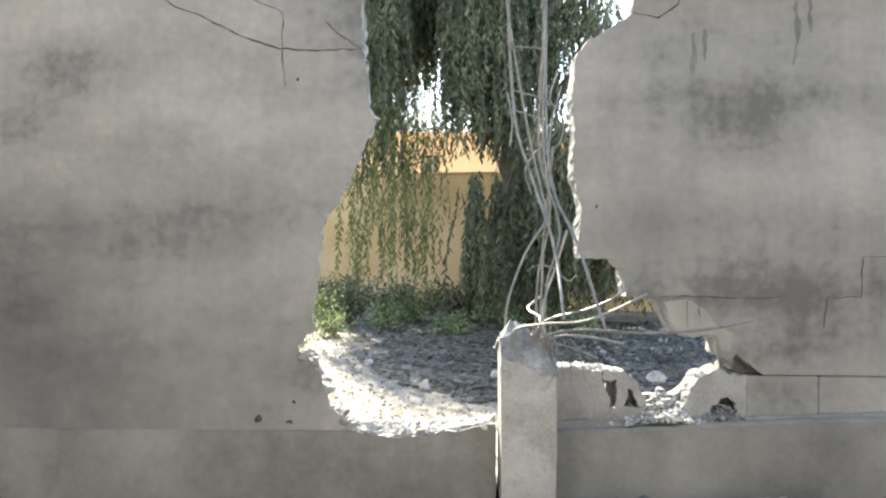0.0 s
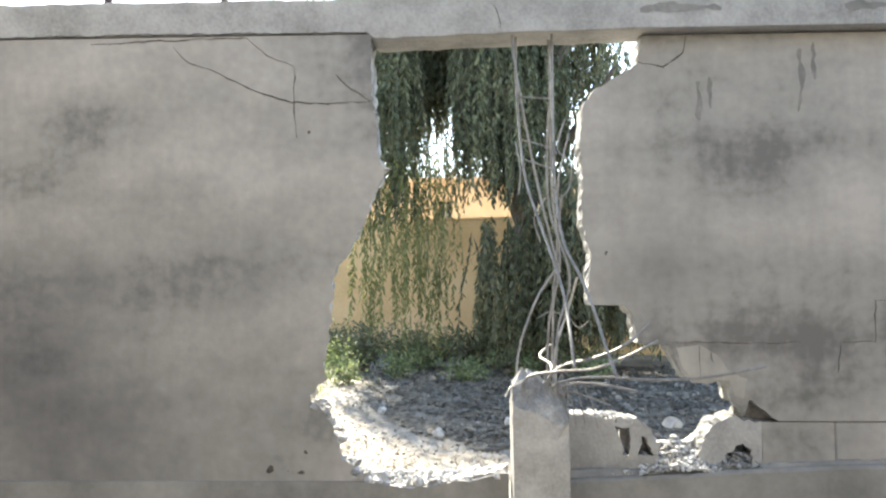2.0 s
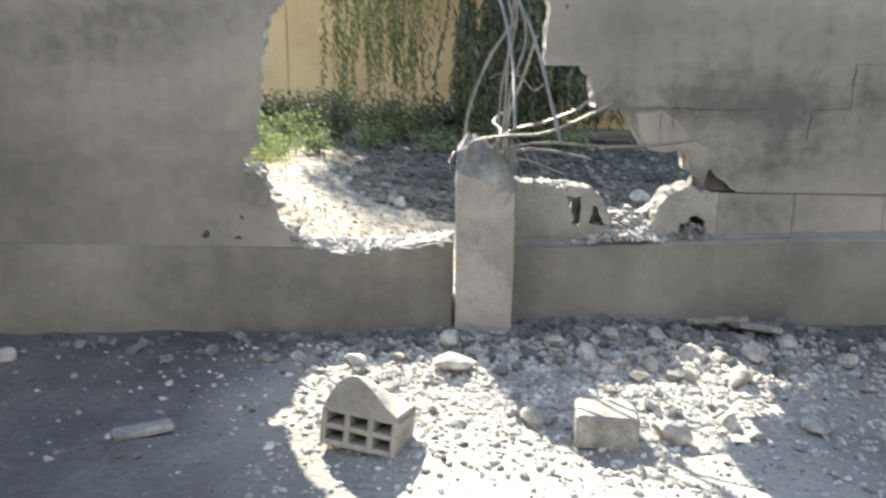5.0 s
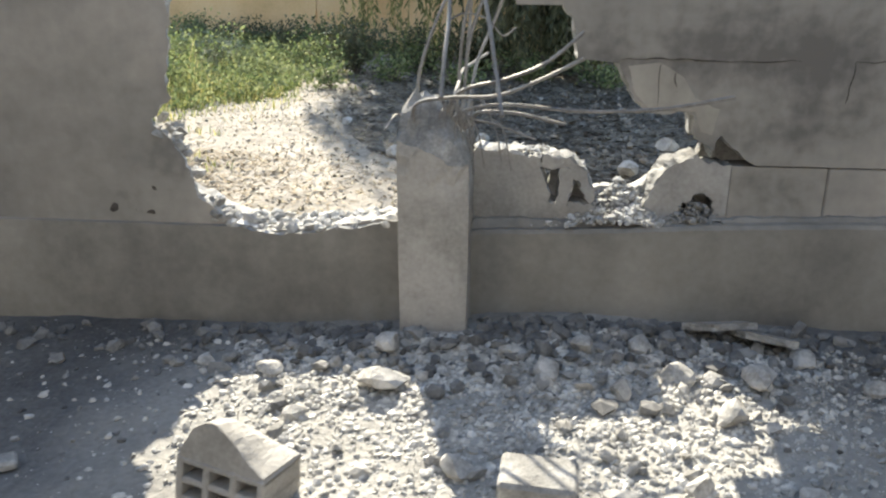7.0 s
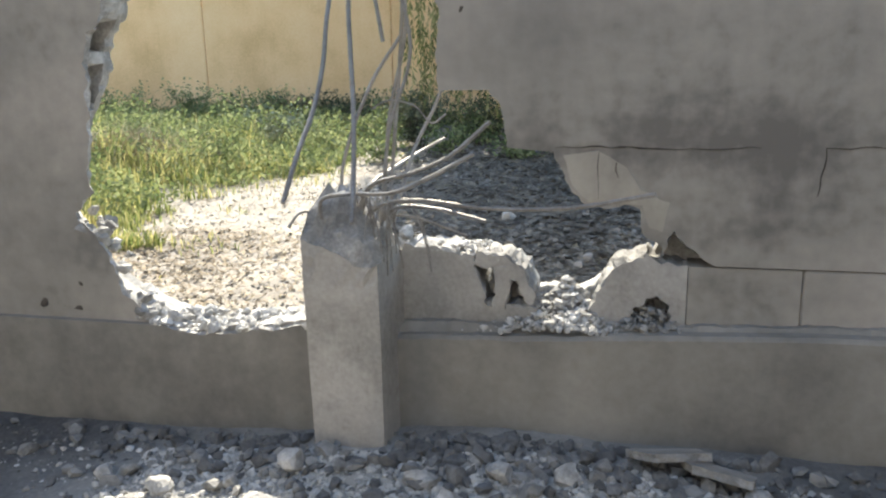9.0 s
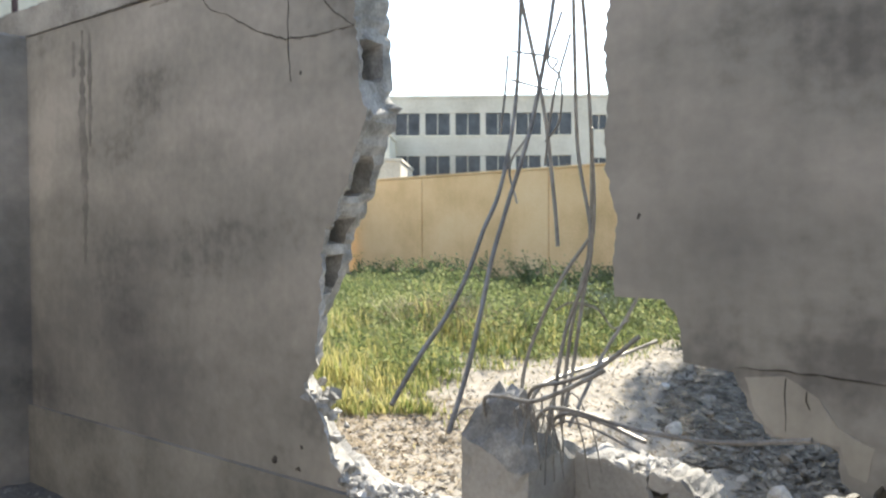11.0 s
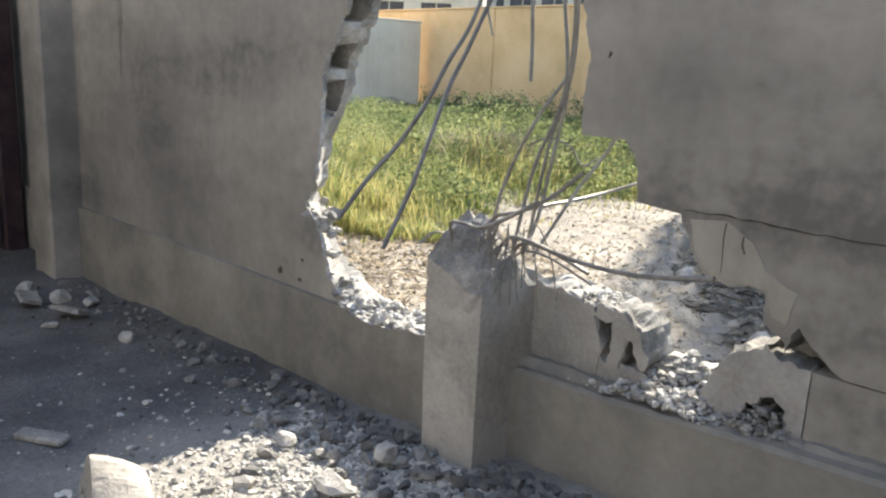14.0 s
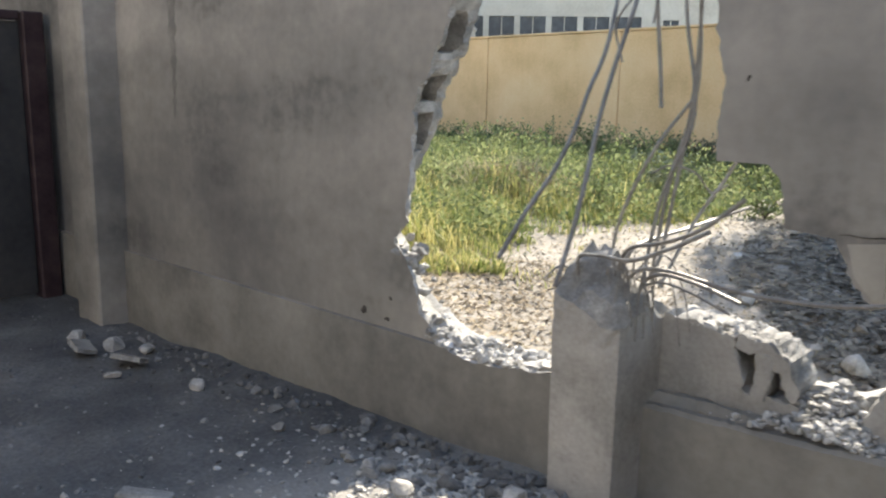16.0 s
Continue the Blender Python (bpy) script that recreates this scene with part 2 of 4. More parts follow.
def ragged(keys, level, amp, step, seed):
    """An outline in (x, z): segments marked broken are resampled and displaced by noise that differs from level to level."""
    out, flags = [], []
    n = len(keys)
    for k in range(n):
        x0, z0, br = keys[k]
        x1, z1, _ = keys[(k + 1) % n]
        L = math.hypot(x1 - x0, z1 - z0)
        if not br:
            out.append((x0, z0))
            flags.append(False)
            continue
        m = max(1, round(L / step))
        nx, nz = -(z1 - z0) / L, (x1 - x0) / L
        for j in range(m):
            f = j / m
            x, z = x0 + (x1 - x0) * f, z0 + (z1 - z0) * f
            a = noise.noise((x * 9 + seed, z * 9, 0.3)) * amp * 1.2 + noise.noise((x * 30, z * 30 + seed, level * 1.7)) * amp + noise.noise((x * 70, z * 70 + seed, level * 5.1)) * amp * 0.5
            out.append((x + nx * a, z + nz * a))
            flags.append(True)
    return out, flags


def slab(keys, levels, inset=None, amp=0.014, step=0.022, seed=0.0):
    """A wall panel standing in the x-z plane: the outline at each depth in levels, capped front and back. inset(x, z, level) moves broken rims."""
    bm = bmesh.new()
    rings = []
    for li, y in enumerate(levels):
        pts, broken = ragged(keys, li, amp, step, seed)
        ring = []
        for x, z in pts:
            dx, dz = inset(x, z, li) if inset else (0, 0)
            ring.append(bm.verts.new((x + dx, y, z + dz)))
        rings.append(ring)
    n = len(rings[0])
    side = [[] for _ in range(n)]
    for a, b in zip(rings, rings[1:]):
        for k in range(n):
            side[k].append(bm.faces.new((a[k], a[(k + 1) % n], b[(k + 1) % n], b[k])))
    for k in range(n):
        if broken[k]:
            for f in side[k]:
                f.material_index = 1
    for ring, flip in ((rings[0], True), (rings[-1], False)):
        flat = [Vector((v.co.x, v.co.z)) for v in ring]
        vo, _, fo, ov, _, _ = geometry.delaunay_2d_cdt(flat, [(k, (k + 1) % n) for k in range(n)], [], 1, 1e-6)
        y = ring[0].co.y
        vs = [ring[o[0]] if o else bm.verts.new((p.x, y, p.y)) for p, o in zip(vo, ov)]
        for f in fo:
            if len({vs[i] for i in f}) == len(f):
                try:
                    bm.faces.new([vs[i] for i in f])
                except ValueError:
                    pass
    bmesh.ops.recalc_face_normals(bm, faces=bm.faces)
    return bm


def smooth(points, per=6):
    """A Catmull-Rom line through the points."""
    P = [Vector(p) for p in points]
    P = [P[0] * 2 - P[1]] + P + [P[-1] * 2 - P[-2]]
    out = []
    for k in range(1, len(P) - 2):
        a, b, c, d = P[k - 1:k + 3]
        for j in range(per):
            t = j / per
            out.append(0.5 * (2 * b + (c - a) * t + (2 * a - 5 * b + 4 * c - d) * t * t + (3 * b - a - 3 * c + d) * t ** 3))
    out.append(P[-2])
    return out


def tube(points, r0, r1=None, sides=8, per=6, bm=None, wobble=0.0):
    """A round bar or limb along a smoothed line."""
    bm = bm or bmesh.new()
    r1 = r0 if r1 is None else r1
    line = smooth(points, per) if per > 1 else [Vector(p) for p in points]
    prev = None
    for k, p in enumerate(line):
        d = (line[min(k + 1, len(line) - 1)] - line[max(k - 1, 0)]).normalized()
        u = d.orthogonal().normalized() if prev is None else (prev - d * prev.dot(d)).normalized()
        prev = u
        w = d.cross(u)
        r = r0 + (r1 - r0) * k / (len(line) - 1)
        ring = []
        for j in range(sides):
            a = 2 * math.pi * j / sides
            q = r * (1 + wobble * noise.noise((p.x * 5 + j, p.y * 5, p.z * 5)))
            ring.append(bm.verts.new(p + (u * math.cos(a) + w * math.sin(a)) * q))
        if k:
            for j in range(sides):
                bm.faces.new((last[j], last[(j + 1) % sides], ring[(j + 1) % sides], ring[j]))
        else:
            bm.faces.new(ring[::-1])
        last = ring
    bm.faces.new(last)
    return bm


def rock(r, seed, sub=2, flat=0.75):
    """A broken lump: a sphere cut back by random planes and roughened."""
    rng = random.Random(seed)
    bm = bmesh.new()
    bmesh.ops.create_icosphere(bm, subdivisions=sub, radius=1)
    cuts = [(Vector((rng.uniform(-1, 1), rng.uniform(-1, 1), rng.uniform(-1, 1))).normalized(), rng.uniform(0.45, 0.8)) for _ in range(9)]
    sc = Vector((rng.uniform(0.8, 1.2), rng.uniform(0.7, 1.1), flat * rng.uniform(0.8, 1.1)))
    for v in bm.verts:
        for nrm, d in cuts:
            o = v.co.dot(nrm) - d
            if o > 0:
                v.co -= nrm * o
        v.co *= 1 + 0.12 * noise.noise(v.co * 2.6 + Vector((seed, 0, 0)))
        v.co = Vector((v.co.x * sc.x, v.co.y * sc.y, v.co.z * sc.z)) * r
    return bm


def ground_z(x, y):
    """Height of the ground: lower to the west, heaped a little at the foot of the wall, higher in the yard."""
    f = 0.0
    if y < 0.05:
        f = 0.03 * max(-3.0, min(1.6, x)) + 0.05 * max(0.0, 1 - abs(y + 0.35) / 0.8) * max(0.0, 1 - abs(x - 0.7) / 2.2)
    else:
        f = 0.10 + 0.004 * y
    near = max(0.0, 1 - (abs(x) + abs(y)) / 60)
    return f + near * (0.035 * noise.noise((x * 0.9, y * 0.9, 0)) + 0.018 * noise.noise((x * 4.1, y * 4.1, 3)) + (0.014 if y > 0 else 0.010) * noise.noise((x * 11, y * 11, 7)))


# ---- ground ----
def spread(lo, hi, fine, far):
    mid = list(np.arange(lo, hi, fine))
    a, b, up, down = hi, lo, [], []
    s = fine
    while a < far:
        up.append(a)
        s *= 1.18
        a += s
    s = fine
    while b > -far:
        s *= 1.18
        b -= s
        down.append(b)
    return down[::-1] + mid + up


gx, gy = spread(-3.2, 3.2, 0.045, 900), spread(-2.6, 5.0, 0.05, 900)
gv = [(x, y, ground_z(x, y)) for y in gy for x in gx]
W = len(gx)
gf = [(j * W + i, j * W + i + 1, (j + 1) * W + i + 1, (j + 1) * W + i) for j in range(len(gy) - 1) for i in range(W - 1)]
ground = part_arrays("ground", gv, gf, DIRT)
for p in ground.data.polygons:
    p.use_smooth = True
tagged(ground, "dusty grey-brown earth strewn with rubble", "ground", kind="structure")

# ---- the broken wall ----
def cells(x, z, li):
    """Open block cells along the west rim, which is eaten back further towards the yard side."""
    if x > -0.55:
        return (0.012 if li >= 4 else 0.0, 0)
    eaten = float(np.interp(z, [0.40, 0.60, 1.06, 1.32, 1.70, 2.2], [0.0, 0.17, 0.16, 0.03, 0.03, 0.0]))
    d = -eaten * (0, 0.04, 0.25, 0.75, 0.9, 1.0)[li]
    if li in (2, 3) and (1.20 < z < 1.34 or 1.40 < z < 1.50 or 1.60 < z < 1.74 or 2.06 < z < 2.2):
        d -= 0.11
    return (d, 0)


WEST = [(-7.2, -0.35, 0), (0.04, -0.35, 0), (0.04, 0.44, 1), (-0.1, 0.41, 1), (-0.44, 0.37, 1), (-0.65, 0.40, 1), (-0.75, 0.50, 1), (-0.79, 0.60, 1), (-0.86, 0.70, 1),
        (-0.92, 0.80, 1), (-0.85, 0.885, 1), (-0.83, 1.05, 1), (-0.82, 1.20, 1), (-0.795, 1.43, 1), (-0.75, 1.49, 1), (-0.65, 1.63, 1), (-0.615, 1.75, 1),
        (-0.565, 1.88, 1), (-0.59, 2.07, 1), (-0.615, 2.25, 1), (-0.615, 2.60, 0), (-7.2, 2.60, 0)]
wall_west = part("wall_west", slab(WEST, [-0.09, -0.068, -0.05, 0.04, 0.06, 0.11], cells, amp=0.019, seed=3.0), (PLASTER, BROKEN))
tagged(wall_west, "grey stained plastered block wall with a blasted rim", "wall", kind="structure")
EAST = [(0.75, 2.60, 1), (0.717, 2.46, 1), (0.52, 2.33, 1), (0.447, 2.24, 1), (0.425, 2.04, 1), (0.44, 1.95, 1), (0.43, 1.63, 1), (0.472, 1.50, 1), (0.462, 1.36, 1),
        (0.468, 1.236, 0), (0.635, 1.232, 1), (0.685, 1.187, 1), (0.70, 1.046, 0), (0.86, 1.034, 1), (0.905, 0.92, 1), (0.965, 0.853, 1), (1.135, 0.845, 1), (1.155, 0.765, 1), (1.20, 0.735, 1), (1.222, 0.69, 1), (1.245, 0.765, 1), (1.385, 0.662, 0),
        (7.0, 0.662, 0), (7.0, 2.60, 0)]
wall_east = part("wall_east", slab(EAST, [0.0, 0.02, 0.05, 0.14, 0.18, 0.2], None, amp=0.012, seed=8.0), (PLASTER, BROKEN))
tagged(wall_east, "grey plastered block wall, stepped where blocks fell out", "wall", kind="structure")
BEAM = [(-7.2, 2.61, 0), (-0.64, 2.61, 1), (-0.60, 2.575, 1), (0.10, 2.60, 1), (0.72, 2.61, 0), (7.0, 2.61, 0), (7.0, 2.775, 1), (2.0, 2.775, 1), (-2.0, 2.78, 1), (-7.2, 2.77, 0)]
ring_beam = part("ring_beam", slab(BEAM, [-0.095, -0.08, 0.1, 0.15], None, amp=0.006, step=0.05, seed=5.0), (CONCRETE, CONCRETE))
tagged(ring_beam, "cracked grey concrete ring beam along the top of the wall", "beam", kind="structure")
PLW = [(-7.2, -0.3, 0), (0.05, -0.3, 0), (0.05, 0.43, 1), (-0.1, 0.40, 1), (-0.44, 0.36, 1), (-0.63, 0.385, 0), (-7.2, 0.375, 0)]
plinth_west = part("plinth_west", slab(PLW, [-0.118, -0.105, -0.086], None, amp=0.010, seed=11.0), (PLINTH, BROKEN))
tagged(plinth_west, "grey-brown rendered wall base with a chipped top", "plinth", kind="structure")
PLE = [(0.30, -0.3, 0), (7.0, -0.3, 0), (7.0, 0.52, 0), (1.7, 0.465, 0), (1.2, 0.44, 1), (0.7, 0.41, 1), (0.30, 0.395, 0)]
plinth_east = part("plinth_east", slab(PLE, [-0.10, -0.085, 0.0, 0.2], lambda x, z, li: (0, -0.012 if li == 0 and z > 0 else 0), amp=0.005, seed=12.0), (PLINTH, PLINTH))
tagged(plinth_east, "grey-brown rendered wall base with a dusty ledge", "plinth", kind="structure")

# lowest block course on the east base, with its burst-open cells
low_course = empty("block_course", 0.8, 0.1, 0.42)
tagged(low_course, "row of hollow concrete blocks, broken open and crumbling", "blockwork")
LC = [
    [(0.31, 0.385, 0), (0.605, 0.40, 0), (0.615, 0.50, 1), (0.60, 0.60, 1), (0.585, 0.675, 1), (0.40, 0.69, 1), (0.33, 0.71, 1), (0.31, 0.66, 0)],
    [(0.58, 0.632, 1), (0.68, 0.622, 1), (0.735, 0.585, 1), (0.77, 0.50, 1), (0.79, 0.52, 1), (0.755, 0.615, 1), (0.69, 0.665, 1), (0.59, 0.68, 1)],
    [(0.58, 0.395, 0), (0.80, 0.405, 0), (0.80, 0.475, 1), (0.74, 0.49, 1), (0.66, 0.485, 1), (0.58, 0.50, 0)],
    [(0.655, 0.48, 1), (0.685, 0.48, 1), (0.70, 0.56, 1), (0.695, 0.635, 1), (0.665, 0.635, 1), (0.672, 0.56, 1)],
    [(0.985, 0.43, 0), (1.125, 0.437, 1), (1.11, 0.48, 1), (1.128, 0.515, 1), (1.165, 0.52, 1), (1.20, 0.54, 1), (1.232, 0.515, 1), (1.245, 0.445, 0), (1.30, 0.445, 0), (1.30, 0.652, 1), (1.25, 0.655, 1),
     (1.20, 0.665, 1), (1.165, 0.70, 1), (1.12, 0.665, 1), (1.06, 0.655, 1), (1.02, 0.60, 1), (1.0, 0.54, 1), (0.98, 0.50, 1)],
    [(1.303, 0.443, 0), (1.654, 0.46, 0), (1.654, 0.656, 0), (1.303, 0.656, 0)],
]
for k, keys in enumerate(LC):
    under(low_course, part("block", slab(keys, [0.003 * (k % 3), 0.014, 0.05, 0.1, 0.15, 0.19], None, amp=0.017, step=0.016, seed=20.0 + k), (CONCRETE if k < 5 else PLASTER, BROKEN)))
for k in range(12):
    x = 1.658 + 0.42 * k
    zb = 0.468 + 0.0104 * (x - 1.7)
    under(low_course, part("block", box(x, x + 0.4175, 0.002 + 0.004 * (k % 2), 0.19, zb, 0.656, 0.006), PLASTER))
under(low_course, part("inner_web", slab([(0.6, 0.38, 0), (1.32, 0.42, 0), (1.32, 0.60, 1), (1.15, 0.63, 1), (0.95, 0.54, 1), (0.78, 0.53, 1), (0.62, 0.63, 1)], [0.12, 0.15, 0.19], None, amp=0.014, seed=31.0), (BROKEN, BROKEN)))

under(low_course, part("inner_web", slab([(1.18, 0.64, 0), (1.45, 0.64, 0), (1.45, 0.80, 0), (1.24, 0.80, 1)], [0.13, 0.16, 0.185], None, amp=0.01, seed=33.0), (BROKEN, BROKEN)))

under(low_course, part("mortar_bed", slab([(0.31, 0.38, 0), (2.6, 0.45, 0), (2.6, 0.492, 1), (1.7, 0.478, 1), (1.2, 0.455, 1), (0.75, 0.435, 1), (0.33, 0.425, 1)], [-0.055, -0.03, 0.0, 0.02], lambda x, z, li: (0, -0.03 if li == 0 and z > 0.41 else 0), amp=0.008, step=0.02, seed=37.0), (PLINTH, PLINTH)))

# ---- the column stub ----
column = empty("column_stub", 0.2, -0.15, 0.0)
tagged(column, "sheared grey concrete column stub with bare reinforcing steel", "column")
bm = bmesh.new()
NX, NZ = 10, 26
ring_pts = []
cx0, cx1, cy0, cy1 = 0.065, 0.325, -0.29, 0.07
per = [(cx0 + (cx1 - cx0) * k / NX, cy0) for k in range(NX)] + [(cx1, cy0 + (cy1 - cy0) * k / NX) for k in range(NX)] + \
      [(cx1 - (cx1 - cx0) * k / NX, cy1) for k in range(NX)] + [(cx0, cy1 - (cy1 - cy0) * k / NX) for k in range(NX)]


def stub_top(x, y):
    f = (x - cx0) / (cx1 - cx0)
    g = (y - cy0) / (cy1 - cy0)
    return 0.775 - 0.09 * f + 0.10 * math.sin(math.pi * min(1, g * 1.3)) * (1 - 0.5 * f) + 0.025 * noise.noise((x * 22, y * 22, 1)) + 0.02 * noise.noise((x * 55, y * 55, 2))


rings = []
for j in range(NZ + 1):
    ring = []
    for x, y in per:
        top = stub_top(x, y)
        z = -0.3 + (top + 0.3) * j / NZ
        w = 0.006 * noise.noise((x * 6, y * 6, z * 4)) + (0.012 * noise.noise((x * 30, y * 30, z * 30)) if j > NZ - 3 else 0)
        rx, ry = (x - 0.195) * (1 + w * 5), (y + 0.11) * (1 + w * 5)
        ch = 0.985 if abs(abs(rx) - 0.13) < 0.004 and abs(abs(ry) - 0.18) < 0.004 else 1.0
        ring.append(bm.verts.new((0.195 + rx * ch, -0.11 + ry * ch, z)))
    if rings:
        for k in range(len(ring)):
            bm.faces.new((rings[-1][k], rings[-1][(k + 1) % len(ring)], ring[(k + 1) % len(ring)], ring[k]))
    rings.append(ring)
under(column, part("shaft", bm, CONCRETE))
# the crumbled crown
bm = bmesh.new()
grid = {}
for i in range(NX + 1):
    for j in range(NX + 1):
        x, y = cx0 + (cx1 - cx0) * i / NX, cy0 + (cy1 - cy0) * j / NX
        e = min(i, j, NX - i, NX - j)
        z = stub_top(x, y) - 0.004 if e == 0 else stub_top(x, y) + 0.02 * min(e, 3) + 0.035 * noise.noise((x * 40, y * 40, 9)) + 0.05 * math.exp(-((x - 0.16) ** 2 + (y + 0.12) ** 2) / 0.006)
        grid[i, j] = bm.verts.new((x, y, z))
for i in range(NX):
    for j in range(NX):
        bm.faces.new((grid[i, j], grid[i + 1, j], grid[i + 1, j + 1], grid[i, j + 1]))
under(column, part("crown", bm, BROKEN, label="crumbled pale top of the column"))

BARS = [
    # standing bars that still reach the beam
    [(0.31, -0.20, 1.40), (0.27, -0.16, 1.57), (0.20, -0.12, 1.9), (0.103, -0.166, 2.42), (0.09, -0.14, 2.63)],
    [(0.25, -0.08, 0.80), (0.27, -0.12, 1.15), (0.33, -0.14, 1.45), (0.30, -0.10, 1.8), (0.29, -0.06, 2.15), (0.293, -0.042, 2.42), (0.29, -0.02, 2.63)],
    [(0.28, -0.20, 0.75), (0.30, -0.22, 1.10), (0.37, -0.22, 1.38), (0.28, -0.16, 1.72), (0.27, -0.12, 2.05), (0.285, -0.08, 2.35), (0.28, -0.04, 2.63)],
    # bars that hang free, their lower ends in the air
    [(0.28, -0.87, 1.01), (0.28, -0.76, 1.12), (0.28, -0.64, 1.22), (0.27, -0.53, 1.33), (0.245, -0.42, 1.45), (0.21, -0.27, 1.60), (0.14, -0.08, 1.90), (0.11, 0.0, 2.35), (0.11, 0.0, 2.63)],
    [(0.45, -0.85, 0.96), (0.42, -0.73, 1.10), (0.39, -0.63, 1.24), (0.35, -0.52, 1.38), (0.30, -0.37, 1.53), (0.28, -0.20, 1.80), (0.285, -0.08, 2.20), (0.29, -0.02, 2.63)],
    [(0.29, -0.04, 0.80), (0.28, 0.05, 0.93), (0.29, 0.09, 1.13), (0.30, 0.13, 1.33), (0.32, 0.12, 1.55), (0.34, 0.08, 1.80)],
    [(0.10, 0.0, 0.80), (0.11, 0.04, 1.0), (0.20, 0.09, 1.25), (0.31, 0.12, 1.42)],
    # bars bent down sideways from the stub
    [(0.12, -0.22, 0.80), (0.13, -0.25, 0.90), (0.26, -0.34, 0.94), (0.42, -0.42, 0.96), (0.56, -0.47, 1.02), (0.69, -0.50, 1.09)],
    [(0.22, -0.10, 0.80), (0.30, -0.14, 0.87), (0.46, -0.24, 0.905), (0.70, -0.32, 0.90), (0.95, -0.38, 0.92), (1.18, -0.42, 0.97)],
    [(0.24, -0.05, 0.76), (0.30, -0.04, 0.81), (0.40, -0.02, 0.80), (0.56, 0.00, 0.74)],
    [(0.10, -0.10, 0.80), (0.06, -0.24, 0.86), (0.03, -0.30, 0.82)],
    [(0.20, -0.12, 0.80), (0.28, -0.20, 0.94), (0.45, -0.29, 1.00), (0.58, -0.32, 1.06), (0.70, -0.31, 1.16)],
    [(0.22, -0.14, 0.82), (0.26, -0.13, 0.93), (0.26, 0.04, 0.95), (0.245, 0.28, 0.95), (0.26, 0.48, 0.965), (0.34, 0.62, 1.01)],
    [(0.25, -0.08, 0.76), (0.33, -0.10, 0.85), (0.48, -0.14, 0.86), (0.66, -0.18, 0.83)],
    [(0.29, 0.02, 0.78), (0.30, 0.12, 0.89), (0.32, 0.23, 1.02), (0.385, 0.32, 1.18), (0.45, 0.37, 1.38)],
]
for k, pts in enumerate(BARS):
    pts = [(x, y + ((0.11 + (0.15 * math.sin(math.pi * min(1, (z - 0.8) / 1.62)) if k else 0)) if k < 3 else 0.0), z) for x, y, z in pts]
    under(column, part("reinforcing_bar", tube(pts, 0.0068 if k not in (9, 10) else 0.0045, sides=7, per=7), STEEL))
TIES = [
    [(0.11, -0.06, 2.28), (0.29, -0.05, 2.27)],
    [(0.12, -0.08, 2.06), (0.28, -0.06, 2.02), (0.30, -0.10, 1.98)],
    [(0.13, -0.10, 1.96), (0.28, -0.10, 1.91)],
    [(0.10, -0.07, 2.05), (0.12, -0.12, 1.90), (0.11, -0.13, 1.78)],
    [(0.34, -0.12, 2.15), (0.30, -0.14, 2.0), (0.36, -0.16, 1.93), (0.35, -0.15, 1.80), (0.28, -0.12, 1.74)],
    [(0.36, -0.10, 2.08), (0.31, -0.12, 1.88), (0.29, -0.14, 1.66)],
    [(0.24, -0.16, 1.76), (0.18, -0.18, 1.66), (0.21, -0.18, 1.54)],
    [(0.21, 0.06, 1.17), (0.27, 0.08, 1.20), (0.36, 0.09, 1.18), (0.42, 0.09, 1.12), (0.47, 0.10, 1.15)],
]
for pts in TIES:
    under(column, part("tie_bar", tube(pts, 0.0038, sides=6, per=5), STEEL))

rng = random.Random(31)
for k in range(14):
    x, y = 0.20 + 0.13 * rng.random(), -0.22 + 0.22 * rng.random()
    dx, dy = rng.uniform(-0.02, 0.12), rng.uniform(-0.10, 0.02)
    under(column, part("tie_wire", tube([(x, y, 0.80), (x + dx * 0.4, y + dy * 0.4, 0.87 + 0.04 * rng.random()), (x + dx, y + dy, 0.80), (x + dx * 1.3, y + dy * 1.2, 0.70 - 0.06 * rng.random())], 0.0028, sides=5, per=4), STEEL))

# ---- pilaster and gate at the west end ----
pil = part("pilaster", box(-3.70, -3.38, -0.30, -0.05, -0.35, 2.61, 0.012), PLASTER)
tagged(pil, "plastered pilaster on the grey wall", "pilaster", kind="structure")
gate = empty("side_gate", -4.38, -2.2, -0.1)
tagged(gate, "dark sheet-metal gate in deep shade", "gate")
under(gate, part("post", box(-4.45, -4.31, -0.28, -0.14, -0.3, 1.90, 0.01), DARKSTEEL))
for k in range(6):
    y1 = -0.29 - k * 0.62
    under(gate, part("sheet", box(-4.40, -4.36, y1 - 0.60, y1, -0.05, 1.83, 0.006), DARK))
under(gate, part("rail", box(-4.43, -4.33, -4.02, -0.29, 1.84, 1.90, 0.006), DARKSTEEL))

# ---- railing on the beam ----
railing = empty("railing", 0.0, 0.08, 2.77)
tagged(railing, "dark steel railing bars standing on the beam", "railing")
for k in range(-11, 9):
    x = -0.17 + 0.623 * k
    under(railing, part("post", box(x - 0.016, x + 0.016, 0.065, 0.097, 2.74, 4.05, 0.003), DARKSTEEL))
under(railing, part("top_rail", box(-7.2, 5.6, 0.063, 0.099, 4.05, 4.09, 0.004), DARKSTEEL))
under(railing, part("loose_bar", tube([(0.36, 0.02, 2.77), (0.45, 0.03, 3.05), (0.56, 0.04, 3.35)], 0.014, sides=6, per=3), DARKSTEEL))

